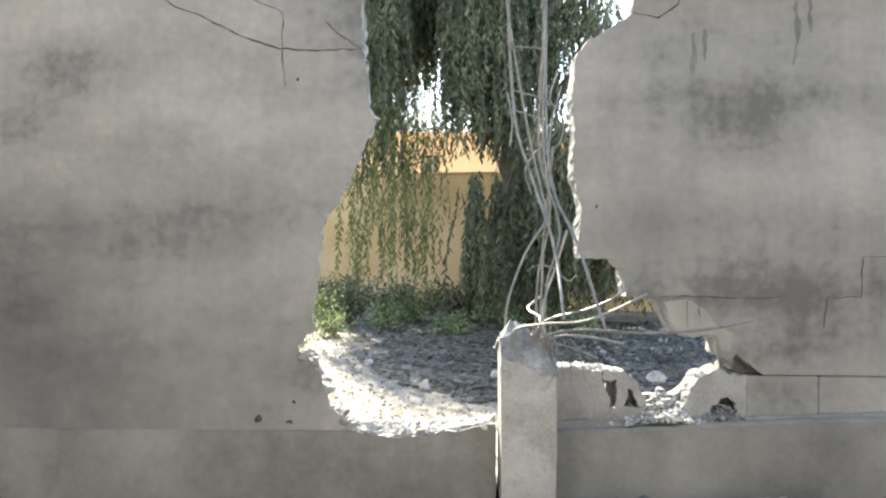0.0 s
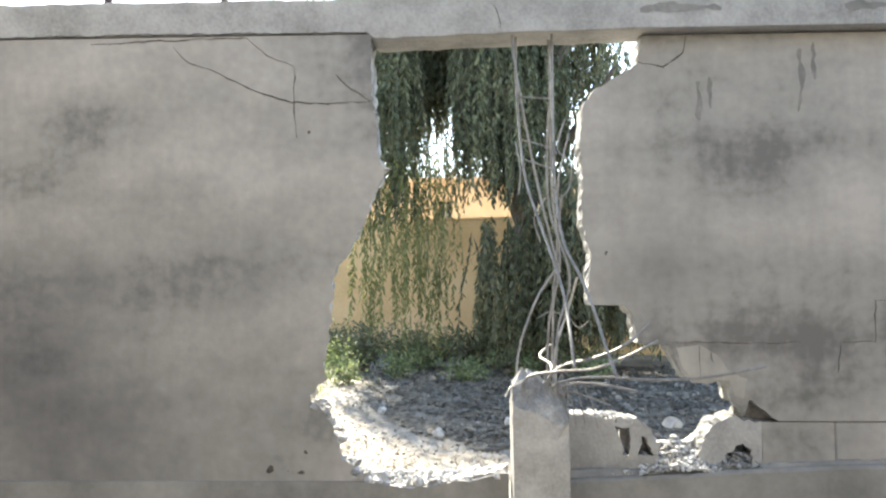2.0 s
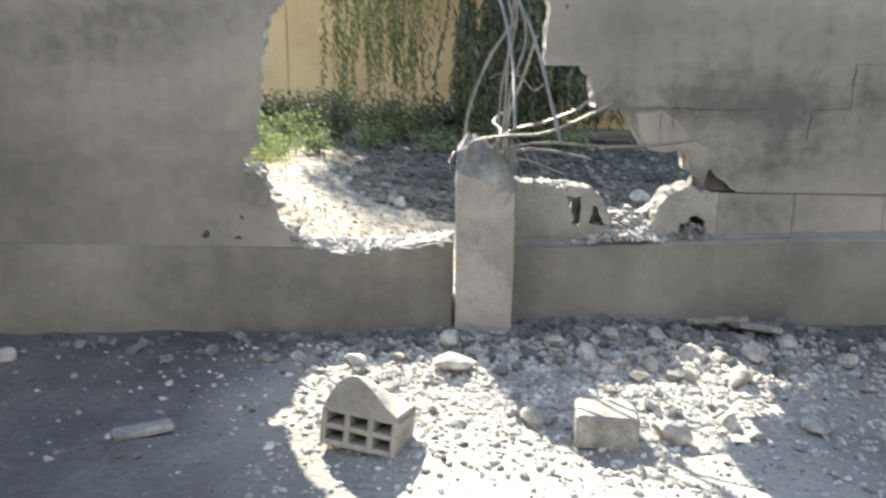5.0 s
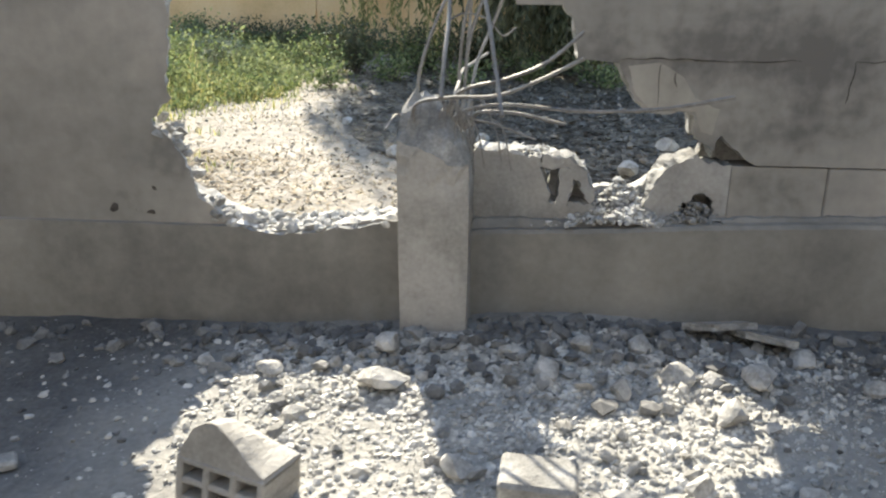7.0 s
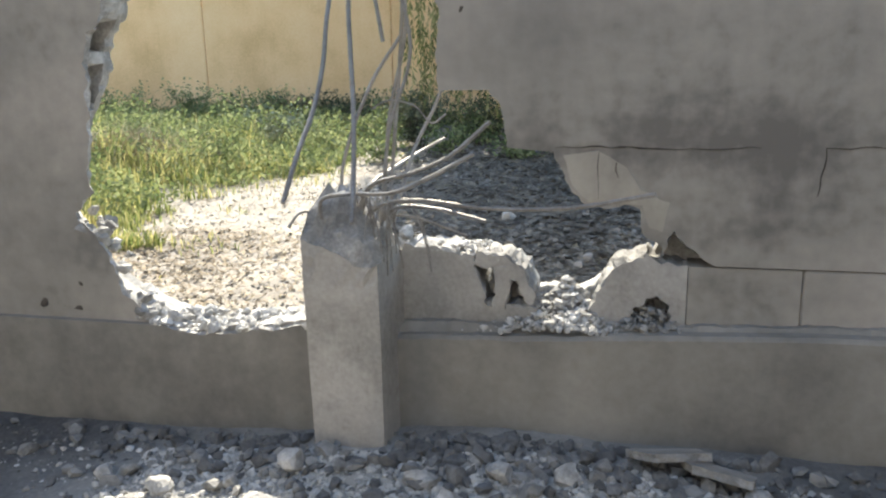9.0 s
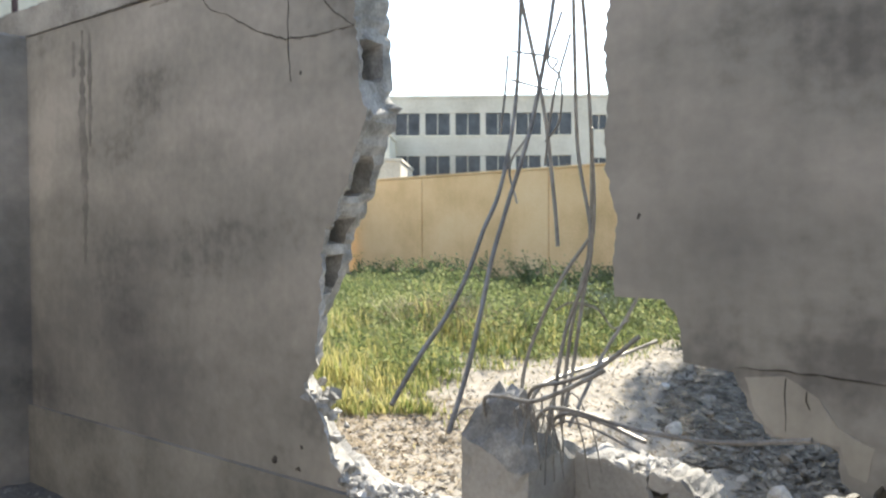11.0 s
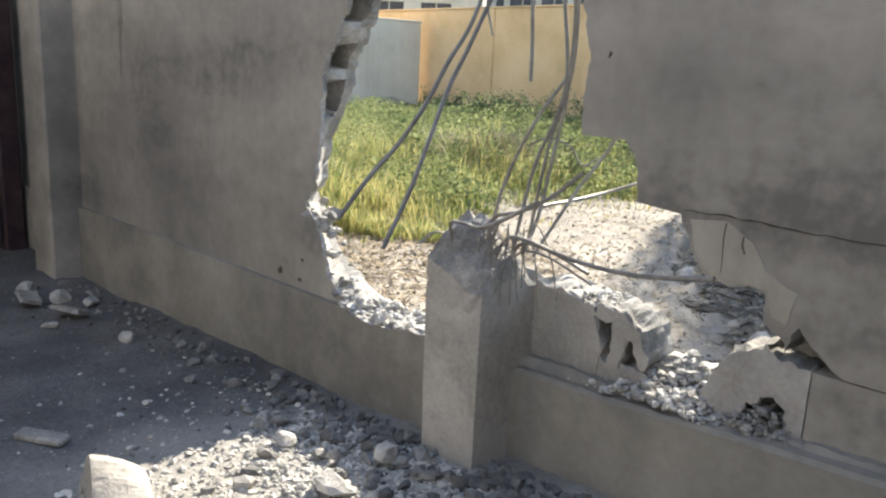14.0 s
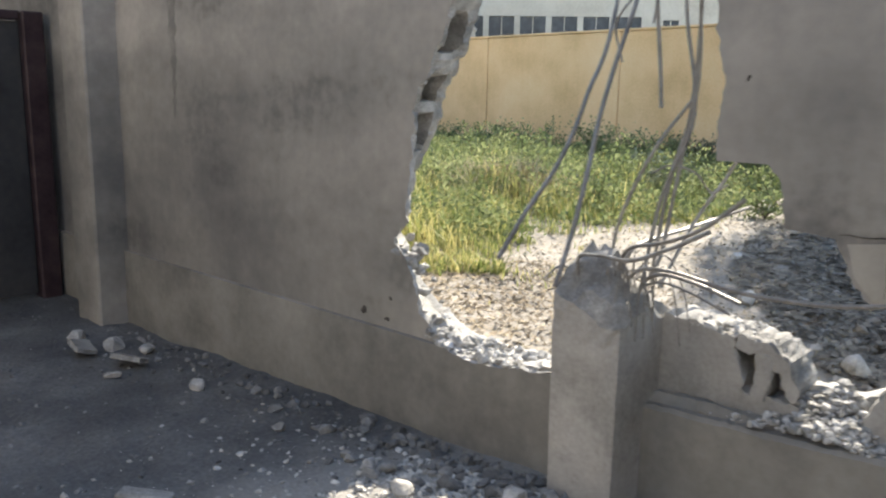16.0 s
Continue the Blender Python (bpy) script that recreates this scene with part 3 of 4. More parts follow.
# ---- yard walls ----
def long_wall(name, a, b, z0, z1, thick, mat, label, bay, cope):
    """A rendered garden wall in bays, with joints, posts and a coping."""
    a, b = Vector((*a, 0)), Vector((*b, 0))
    d = b - a
    L = d.length
    th = empty(name, a.x, a.y, z0)
    th.rotation_euler = (0, 0, math.atan2(d.y, d.x))
    tagged(th, label, "wall", kind="structure")
    n = max(1, round(L / bay))
    for k in range(n):
        part("panel", box(L * k / n + 0.015, L * (k + 1) / n - 0.015, 0, thick, 0, z1 - z0, 0.01), mat, th)
        part("joint", box(L * k / n - 0.03, L * k / n + 0.03, 0.03, thick - 0.03, 0, z1 - z0 - 0.01, 0), mat, th)
    part("coping", box(-0.02, L + 0.02, -0.03, thick + 0.03, z1 - z0 + 0.003, z1 - z0 + 0.05, 0.01), cope, th)
    return th


long_wall("yard_wall", (-19.5, 14.55), (9.0, 9.6), -0.3, 2.62, 0.25, TAN, "tall ochre rendered yard wall with upright joints", 4.2, TAN)
side = long_wall("side_yard_wall", (-14.35, 13.35), (-15.2, 3.0), -0.3, 2.28, 0.25, PALE, "pale rendered side wall of the yard", 5.0, PALE)
part("ledge", box(0, 10.2, -0.06, 0.001, 1.15, 1.22, 0.01), PALE, side)


# ---- buildings beyond the yard ----
def facade(name, corner, yaw, width, depth, z0, z1, windows, mat, label):
    """A plain rendered block; windows as (x0, x1, z0, z1) recessed into its front."""
    th = empty(name, corner[0], corner[1], z0)
    th.rotation_euler = (0, 0, radians(yaw))
    tagged(th, label, "building")
    part("body", box(0, width, 0.25, depth, 0, z1 - z0, 0.02), mat, th)
    xs = sorted({0.0, width, *[w[0] for w in windows], *[w[1] for w in windows]})
    zs = sorted({0.0, z1 - z0, *[w[2] - z0 for w in windows], *[w[3] - z0 for w in windows]})
    bm = bmesh.new()
    for xa, xb in zip(xs, xs[1:]):
        for za, zb in zip(zs, zs[1:]):
            xm, zm = (xa + xb) / 2, (za + zb) / 2
            if not any(w[0] < xm < w[1] and w[2] - z0 < zm < w[3] - z0 for w in windows):
                box(xa, xb, 0.0, 0.249, za, zb, 0, bm)
    bmesh.ops.remove_doubles(bm, verts=bm.verts, dist=0.0005)
    part("wall", bm, mat, th)
    part("parapet", box(-0.08, width + 0.08, -0.08, depth, z1 - z0 + 0.004, z1 - z0 + 0.22, 0.02), mat, th)
    for xa, xb, za, zb in windows:
        win = part("window", box(xa, xb, 0.19, 0.245, za - z0, zb - z0, 0), GLASS, th)
        part("mullion", box((xa + xb) / 2 - 0.03, (xa + xb) / 2 + 0.03, 0.12, 0.185, za - z0, zb - z0, 0), BUILD, win)
        part("sill", box(xa - 0.05, xb + 0.05, -0.06, 0.10, za - z0 - 0.09, za - z0 - 0.002, 0.01), PALE, win)
    return th


def far_place(yaw, d):
    return (1.7 + d * math.sin(radians(yaw)), -2.4 + d * math.cos(radians(yaw)))


wins = []
for row in (4.95, 8.15):
    for k in range(6):
        wins.append((0.5 + 2.27 * k, 2.35 + 2.27 * k, row, row + 1.65))
    for x in (15.2, 19.3):
        wins.append((x, x + 1.1, row + 0.35, row + 1.45))
block = facade("school_building", far_place(-42.3, 62.0), 36, 25.0, 12.0, -0.2, 10.9, wins, BUILD, "beige concrete building with rows of dark windows")
awn = part("awning", box(6.9, 9.7, -0.5, -0.005, 4.95, 5.25, 0.03), PALE, block, "white awning under a window")
facade("low_house", far_place(-46.6, 58.0), 36, 4.4, 9.0, -0.2, 7.6, [(0.5, 1.7, 5.9, 7.0), (2.5, 3.7, 5.9, 7.0)], PALE, "pale house with a flat roof")
facade("low_house", far_place(-49.5, 50.0), 36, 7.0, 9.0, -0.2, 5.2, [(0.6, 2.4, 3.6, 4.4), (3.4, 5.2, 3.6, 4.4)], BUILD, "low beige house with a flat roof and dark openings")
facade("low_house", (-3.9, 21.0), -3, 9.5, 7.0, -0.2, 4.55, [(2.75, 3.15, 3.45, 4.05)], TAN, "ochre house with one narrow window behind the yard wall")
facade("apartment_building", (-25.4, -4.3), 58, 16.0, 12.0, -0.2, 16.0, [(2.0 + 4.5 * k, 3.6 + 4.5 * k, r, r + 1.4) for k in range(3) for r in (3.6, 7.0, 10.4)], BUILD, "tall beige building beyond the railing")


# ---- willow ----
def leaf_mesh(strands, rng, step, length, width):
    """Small drooping leaves along hanging strands, as one mesh."""
    V, F = [], []
    for line in strands:
        acc = 0.0
        for a, b in zip(line, line[1:]):
            seg = (b - a).length
            acc += seg
            while acc > step:
                acc -= step
                p = b.lerp(a, min(1, acc / max(seg, 1e-4)))
                ang = rng.uniform(0, 6.283)
                o = Vector((math.cos(ang), math.sin(ang), 0))
                d = (o * rng.uniform(0.25, 0.9) + Vector((0, 0, -1))).normalized()
                s = d.cross(Vector((math.sin(ang * 3), math.cos(ang * 2), 0.3))).normalized()
                l, w = length * rng.uniform(0.7, 1.3), width * rng.uniform(0.7, 1.3)
                n = len(V)
                V += [p, p + d * l * 0.5 + s * w, p + d * l, p + d * l * 0.5 - s * w]
                F.append((n, n + 1, n + 2, n + 3))
    return V, F


def hang(rng, x, y, zt, zb, drift):
    """One hanging strand from zt down to about zb."""
    pts, sx, sy = [], rng.uniform(-1, 1), rng.uniform(-1, 1)
    m = max(4, int((zt - zb) / 0.3))
    for k in range(m + 1):
        f = k / m
        pts.append(Vector((x + drift[0] * math.sin(f * 1.5) + 0.05 * sx * f + 0.05 * noise.noise((x * 3, y * 3, f * 4)), y + drift[1] * math.sin(f * 1.5) + 0.05 * sy * f, zt + (zb - zt) * f)))
    return pts


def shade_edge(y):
    """Edge of the willow's shade on the yard; east of it lie crown shade and the darkened leaves."""
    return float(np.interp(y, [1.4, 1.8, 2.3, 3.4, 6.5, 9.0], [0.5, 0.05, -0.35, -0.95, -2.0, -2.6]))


def willow(base, clusters, trunk_pts, limbs, label, seed, canopy=()):
    rng = random.Random(seed)
    th = empty("willow_tree", *base)
    tagged(th, label, "tree")
    under(th, part("trunk", tube(trunk_pts, 0.24, 0.15, sides=12, per=6, wobble=0.5), BARK))
    for pts in limbs:
        under(th, part("limb", tube(pts, 0.10, 0.03, sides=8, per=5, wobble=0.4), BARK))
    strands, sunlit_strands = [], []
    for cx, cy, rx, ry, zt0, zt1, zb0, zb1, n in clusters:
        for _ in range(n):
            a, r = rng.uniform(0, 6.283), math.sqrt(rng.random())
            x, y = cx + rx * r * math.cos(a), cy + ry * r * math.sin(a)
            zt, zb = rng.uniform(zt0, zt1), rng.uniform(zb0, zb1)
            (sunlit_strands if zb1 == 1.6 else strands).append(hang(rng, x, y, zt, min(zb, zt - 0.4), (rng.uniform(-0.25, 0.25), rng.uniform(-0.25, 0.25))))
    for x, y, z in canopy:
        strands.append(hang(rng, x, y, z, z - rng.uniform(0.5, 1.1), (rng.uniform(-0.2, 0.2), rng.uniform(-0.2, 0.2))))
    bm = bmesh.new()
    for line in strands[::2]:
        tube(line, 0.006, 0.003, sides=3, per=1, bm=bm)
    under(th, part("twig_mass", bm, BARK))
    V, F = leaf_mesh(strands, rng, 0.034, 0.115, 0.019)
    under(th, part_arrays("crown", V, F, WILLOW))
    # low strands in the lighter leaf colour, painted as if sun shone through
    if sunlit_strands:
        V, F = leaf_mesh(sunlit_strands, rng, 0.036, 0.11, 0.016)
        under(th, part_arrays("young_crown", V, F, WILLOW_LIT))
    return th


# the high crown, spread between the sun and the shaded part of the yard
rng = random.Random(77)
HIGH = []
while len(HIGH) < 1500:
    sy, h = rng.uniform(1.3, 8.0), rng.uniform(5.7, 7.6)
    sx = shade_edge(sy) + 0.55 + 3.2 * rng.random()
    if noise.noise((sx * 1.3, sy * 1.3, 4)) > 0.28:
        continue
    HIGH.append((sx + SUN_TO.x / SUN_TO.z * h, sy + SUN_TO.y / SUN_TO.z * h, h))
willow((0.9, 9.2, 0.1), [
    (-1.35, 8.2, 0.42, 0.7, 4.6, 6.0, 2.2, 3.1, 62),
    (-1.15, 8.0, 0.8, 0.6, 2.5, 3.4, 0.4, 1.6, 62),
    (0.2, 8.2, 0.62, 0.8, 4.6, 6.6, 2.5, 3.3, 78),
    (0.6, 7.9, 0.75, 0.7, 1.7, 2.45, 0.25, 0.8, 130),
    (1.9, 8.0, 0.8, 1.0, 2.2, 3.2, 0.4, 1.4, 170),
    (3.2, 8.4, 1.1, 1.1, 2.4, 3.5, 0.5, 1.5, 170),
    (0.8, 8.6, 0.7, 0.9, 3.6, 5.4, 2.6, 3.3, 90),
    (0.6, 10.2, 1.8, 1.0, 5.2, 7.4, 4.4, 5.4, 420),
    (0.5, 9.6, 0.9, 1.4, 5.0, 8.2, 3.6, 5.0, 520),
    (2.6, 9.6, 2.0, 1.2, 6.6, 8.4, 5.9, 6.4, 190),
    (1.5, 7.4, 0.9, 0.8, 2.4, 3.2, 0.35, 1.2, 130),
    (-1.9, 10.6, 1.5, 1.2, 5.0, 7.0, 4.0, 5.2, 420),
    (-0.3, 11.2, 1.5, 0.9, 5.9, 8.0, 5.3, 6.0, 420),
    (4.6, 9.5, 1.2, 1.2, 4.0, 7.0, 1.6, 3.5, 90),
    (-1.4, 8.7, 0.45, 1.0, 4.8, 5.8, 3.2, 4.2, 130),
    (0.45, 8.9, 0.75, 1.1, 4.6, 6.2, 3.2, 4.4, 170),
    (1.5, 9.4, 1.0, 1.2, 6.0, 7.4, 5.5, 6.0, 230),
    (-0.6, 9.8, 1.0, 0.9, 6.0, 7.0, 5.5, 6.0, 380),
    (1.9, 8.8, 0.7, 0.7, 4.6, 5.6, 3.2, 4.2, 36),
], [(0.95, 9.2, -0.1), (0.9, 9.2, 1.2), (0.75, 9.1, 2.4), (0.7, 9.1, 3.6), (0.5, 9.0, 4.6)],
    [[(0.5, 9.0, 4.5), (-0.5, 8.8, 5.6), (-1.5, 8.5, 6.6)], [(0.5, 9.0, 4.3), (-0.6, 9.8, 5.8), (-1.8, 10.6, 7.2)], [(0.6, 9.1, 4.0), (1.6, 8.8, 5.4), (2.8, 8.6, 6.3), (3.8, 8.8, 6.7)], [(0.6, 9.0, 4.3), (0.6, 8.5, 5.8), (0.3, 8.2, 7.2)], [(0.8, 9.2, 3.0), (1.6, 8.3, 3.9), (2.0, 7.9, 4.6)]],
    "weeping willow with long hanging grey-green strands", 4, HIGH)
willow((-2.3, 27.0, 0.1), [(-2.0, 27.0, 1.4, 1.2, 5.0, 8.6, 3.2, 5.2, 110), (0.6, 26.0, 1.0, 1.0, 4.6, 7.0, 3.0, 4.5, 60)],
       [(-2.3, 27.0, 0.0), (-2.2, 27.0, 2.5), (-2.0, 27.0, 5.5)], [[(-2.1, 27.0, 4.0), (-1.0, 26.6, 5.6), (0.5, 26.2, 6.6)]], "distant dark green tree beyond the houses", 9)

# ---- grass and weeds ----
def edge_x(y):
    return -2.5 + 0.35 * math.sin(y * 1.3) + 0.5 * noise.noise((y * 2.7, 9, 0)) + 0.09 * max(0, y - 5) + 0.25 * noise.noise((y * 1.1, 4, 0))


def blades(rng, n, place, h0, h1, width):
    V, F = [], []
    for _ in range(n):
        p = place(rng)
        if p is None:
            continue
        x, y, hs = p
        z = ground_z(x, y) - 0.01
        a = rng.uniform(0, 6.283)
        h = rng.uniform(h0, h1) * hs
        lean = h * rng.uniform(0.1, 0.95)
        dx, dy = math.cos(a) * lean, math.sin(a) * lean
        wx, wy = -math.sin(a) * width, math.cos(a) * width
        k = len(V)
        V += [(x - wx, y - wy, z), (x + wx, y + wy, z), (x + dx * 0.35 + wx * 0.8, y + dy * 0.35 + wy * 0.8, z + h * 0.6), (x + dx * 0.35 - wx * 0.8, y + dy * 0.35 - wy * 0.8, z + h * 0.6), (x + dx, y + dy, z + h)]
        F += [(k, k + 1, k + 2, k + 3), (k + 3, k + 2, k + 4)]
    return V, F


def meadow(rng):
    y = 1.7 + 11.0 * rng.random() ** 1.4
    x = -2.0 - 10.5 * rng.random() ** 1.3
    e = edge_x(y)
    if x > e + 0.35 * noise.noise((x * 5, y * 5, 1)) or (x < -12.6):
        return None
    t = noise.noise((x * 0.8, y * 0.8, 2))
    if y < 1.75 + 0.4 * t + max(0, -x - 4) * -0.05:
        return None
    u = noise.noise((x * 2.6, y * 2.6, 5))
    if u < -0.12 and rng.random() < 0.75:
        return None
    return x, y, min(1.0, 0.3 + (e - x) * 0.5) * max(0.22, 0.95 + 0.5 * t + 0.9 * u) * float(np.interp(y, [2, 6, 12], [0.92, 0.7, 0.42]))


rng = random.Random(11)
V, F = blades(rng, 80000, meadow, 0.16, 0.56, 0.0055)
tagged(part_arrays("grass", V, F, GRASS), "tall yellow-green wild grass in the yard", "grass", kind="stuff")


def sparse(rng):
    x, y = rng.uniform(-6.0, 0.0), rng.uniform(1.2, 9.0)
    if noise.noise((x * 1.7, y * 1.7, 6)) < 0.05 or x > edge_x(y) + 0.75:
        return None
    return x, y, 0.5


V, F = blades(rng, 9000, sparse, 0.05, 0.2, 0.005)
tagged(part_arrays("dry_grass", V, F, GRASS), "thin dry grass tufts on the earth", "grass", kind="stuff")


rng = random.Random(23)
V, F = [], []
for _ in range(2600):
    p = meadow(rng)
    if p is None:
        continue
    x, y, hs = p
    if rng.random() > (y - 2.0) / 4.5:
        continue
    h, g = 0.5 * hs, ground_z(x, y)
    for _ in range(44):
        c = Vector((x + rng.gauss(0, 0.13), y + rng.gauss(0, 0.13), g + h * rng.uniform(0.25, 1.1)))
        d = Vector((rng.uniform(-1, 1), rng.uniform(-1, 1), rng.uniform(-0.2, 0.9))).normalized()
        w = d.orthogonal().normalized()
        l, q = rng.uniform(0.03, 0.08), rng.uniform(0.008, 0.018)
        k = len(V)
        V += [c, c + d * l * 0.5 + w * q, c + d * l, c + d * l * 0.5 - w * q]
        F.append((k, k + 1, k + 2, k + 3))
tagged(part_arrays("weeds", V, F, WEED), "leafy green weeds growing among the grass", "weeds", kind="stuff")


def clump(rng):
    x, y = rng.gauss(-4.5, 0.42), rng.gauss(5.3, 0.38)
    return x, y, 1.0 - 0.35 * math.hypot(x + 4.5, y - 5.3)


V, F = blades(rng, 2600, clump, 0.25, 0.62, 0.006)
tagged(part_arrays("yellow_grass", V, F, STRAW), "clump of yellow dried grass among the green", "grass", kind="stuff")


def litter(rng):
    x, y = rng.uniform(-3.5, 2.0), 0.4 + 7.0 * rng.random()
    return x, y, 0.25


V, F = blades(rng, 9000, litter, 0.10, 0.35, 0.006)
V = [(x, y, ground_z(x, y) + 0.004 + 0.25 * max(0, z - ground_z(x, y))) for x, y, z in V]
tagged(part_arrays("dry_litter", V, F, STRAW), "dry straw and leaf litter on the earth", "litter", kind="stuff")


# leaves kept within the shadow edge; their dark colour adds to the shade
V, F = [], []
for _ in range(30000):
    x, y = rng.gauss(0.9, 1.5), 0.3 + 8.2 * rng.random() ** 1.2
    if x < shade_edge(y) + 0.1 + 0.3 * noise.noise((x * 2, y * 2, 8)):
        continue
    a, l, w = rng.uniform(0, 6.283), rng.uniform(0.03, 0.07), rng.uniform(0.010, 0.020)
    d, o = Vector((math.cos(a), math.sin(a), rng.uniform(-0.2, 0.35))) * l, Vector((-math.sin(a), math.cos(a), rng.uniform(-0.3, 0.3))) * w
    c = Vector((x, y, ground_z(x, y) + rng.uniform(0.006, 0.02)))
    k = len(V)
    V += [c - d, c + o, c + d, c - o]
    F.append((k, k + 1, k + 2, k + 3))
tagged(part_arrays("leaf_litter", V, F, SHADE_LITTER), "fallen willow leaves, coloured dark to deepen the shade under the tree", "litter", kind="stuff")


V, F = [], []
for _ in range(9000):
    if rng.random() < 0.6:
        x, y = rng.gauss(-2.0, 0.7), rng.uniform(0.25, 2.6)
    else:
        x, y = rng.uniform(-3.2, 0.4), 0.3 + 7 * rng.random()
    a, l, w = rng.uniform(0, 6.283), rng.uniform(0.015, 0.045), rng.uniform(0.004, 0.011)
    d, o = Vector((math.cos(a), math.sin(a), rng.uniform(-0.1, 0.5))) * l, Vector((-math.sin(a), math.cos(a), rng.uniform(-0.3, 0.3))) * w
    c = Vector((x, y, ground_z(x, y) + rng.uniform(0.004, 0.016)))
    k = len(V)
    V += [c - d, c + o, c + d, c - o]
    F.append((k, k + 1, k + 2, k + 3))
tagged(part_arrays("brown_litter", V, F, BROWN), "brown dry leaves and stalks scattered before the grass", "litter", kind="stuff")


def weed_bush(x, y, r, h, n, seed, mat=WEED):
    rng = random.Random(seed)
    th = empty("weed_bush", x, y, ground_z(x, y))
    tagged(th, "low green weed bush on the yard earth", "bush", group="weed bushes")
    V, F = [], []
    bm = bmesh.new()
    for _ in range(max(6, n // 45)):
        a, rr = rng.uniform(0, 6.283), r * math.sqrt(rng.random())
        tip = Vector((math.cos(a) * rr, math.sin(a) * rr, h * rng.uniform(0.55, 1.0)))
        tube([(0, 0, -0.02), tip * 0.5 + Vector((0, 0, h * 0.12)), tip], 0.006, 0.002, sides=4, per=3, bm=bm)
        for _ in range(45):
            f = rng.uniform(0.2, 1.0)
            p = tip * f + Vector((rng.gauss(0, 0.07), rng.gauss(0, 0.07), rng.gauss(0, 0.06)))
            p.z = max(0.0, p.z)
            d = Vector((rng.uniform(-1, 1), rng.uniform(-1, 1), rng.uniform(-0.3, 1))).normalized()
            s = d.orthogonal().normalized()
            l, w = rng.uniform(0.04, 0.08), rng.uniform(0.012, 0.02)
            k = len(V)
            V += [p, p + d * l * 0.5 + s * w, p + d * l, p + d * l * 0.5 - s * w]
            F.append((k, k + 1, k + 2, k + 3))
    part("stalk", bm, BARK, th)
    part_arrays("leaves", V, F, mat, th)
    return th


for k, (x, y, r, h) in enumerate([(-2.0, 7.6, 0.55, 0.55), (-1.3, 8.6, 0.6, 0.5), (-0.6, 9.3, 0.5, 0.5), (0.3, 8.6, 0.6, 0.55), (-2.6, 9.6, 0.6, 0.6), (1.3, 8.4, 0.7, 0.5), (-3.6, 8.2, 0.6, 0.6),
                                  (-5.0, 9.6, 0.8, 0.7), (-6.6, 10.6, 0.8, 0.75), (-4.4, 6.4, 0.5, 0.55), (-8.2, 10.9, 0.8, 0.7), (-1.1, 6.9, 0.4, 0.35), (-9.6, 11.3, 0.7, 0.6), (-3.2, 5.2, 0.35, 0.5), (-4.8, 4.6, 0.4, 0.5), (-3.9, 7.0, 0.5, 0.55), (-5.6, 7.4, 0.6, 0.6), (-6.4, 9.0, 0.6, 0.65), (-7.6, 9.6, 0.7, 0.65), (-5.2, 10.6, 0.6, 0.6), (-9.0, 10.2, 0.7, 0.65), (-10.8, 10.8, 0.7, 0.6), (-2.9, 7.0, 0.45, 0.45), (-7.0, 7.6, 0.5, 0.6), (-0.2, 6.6, 0.45, 0.3), (-1.7, 6.2, 0.4, 0.35), (0.6, 7.3, 0.5, 0.35), (-0.9, 7.9, 0.5, 0.45), (1.5, 6.7, 0.5, 0.3), (-2.5, 8.3, 0.5, 0.5)]):
    weed_bush(x, y, r, h, int(900 * r), 40 + k)


for k, (x, y, r, h) in enumerate([(-1.7, 7.7, 0.55, 0.75), (-0.9, 8.3, 0.6, 0.6), (-0.1, 8.3, 0.6, 0.6), (-2.5, 10.2, 0.7, 0.6), (-3.6, 10.6, 0.7, 0.55), (-4.9, 10.9, 0.7, 0.55)]):
    weed_bush(x, y, r, h, 1300, 95 + k, WILLOW)
tagged(weed_bush(-3.4, 7.1, 0.5, 0.5, 1500, 90, GREYWEED), "round grey-green bush at the edge of the grass", "bush", group="weed bushes")


# ---- rubble ----
def gravel(name, label, n, place, seed, mat, rmin, rmax, skew=4.2):
    """Many small broken stones lying on the ground, as one mesh."""
    rng = random.Random(seed)
    bm = bmesh.new()
    bmesh.ops.create_icosphere(bm, subdivisions=1, radius=1)
    base = np.array([v.co for v in bm.verts])
    faces = np.array([[v.index for v in f.verts] for f in bm.faces])
    bm.free()
    nr = np.random.RandomState(seed)
    VV, FF, c = [], [], 0
    for _ in range(n):
        p = place(rng)
        if p is None:
            continue
        x, y, s = p[:3]
        r = (rmin + (rmax - rmin) * rng.random() ** skew) * s
        q = base * (1 + nr.uniform(-0.28, 0.22, (len(base), 1)))
        nrm = nr.normal(size=(3, 3))
        for d in nrm:
            d = d / np.linalg.norm(d)
            o = q @ d - 0.5
            q = q - np.outer(np.maximum(o, 0), d)
        m = np.array(Euler((rng.uniform(0, 6), rng.uniform(0, 6), rng.uniform(0, 6))).to_matrix())
        q = (q * nr.uniform(0.6, 1.25, 3)) @ m.T * r
        q[:, 2] *= 0.8
        z = p[3] if len(p) > 3 else ground_z(x, y)
        q += (x, y, z + r * (0.12 if r < 0.02 else 0.3))
        VV.append(q)
        FF.append(faces + c)
        c += len(base)
    ob = part_arrays(name, np.concatenate(VV).tolist(), np.concatenate(FF).tolist(), mat)
    return tagged(ob, label, "rubble", kind="stuff")


def front(rng):
    x = rng.gauss(0.55, 0.78)
    y = -0.32 - abs(rng.gauss(0, 0.62))
    if x < -0.55 and rng.random() > 0.2:
        return None
    if y > -0.14 or y < -2.4 or (0.03 < x < 0.36 and y > -0.33):
        return None
    return x, y, 1.0


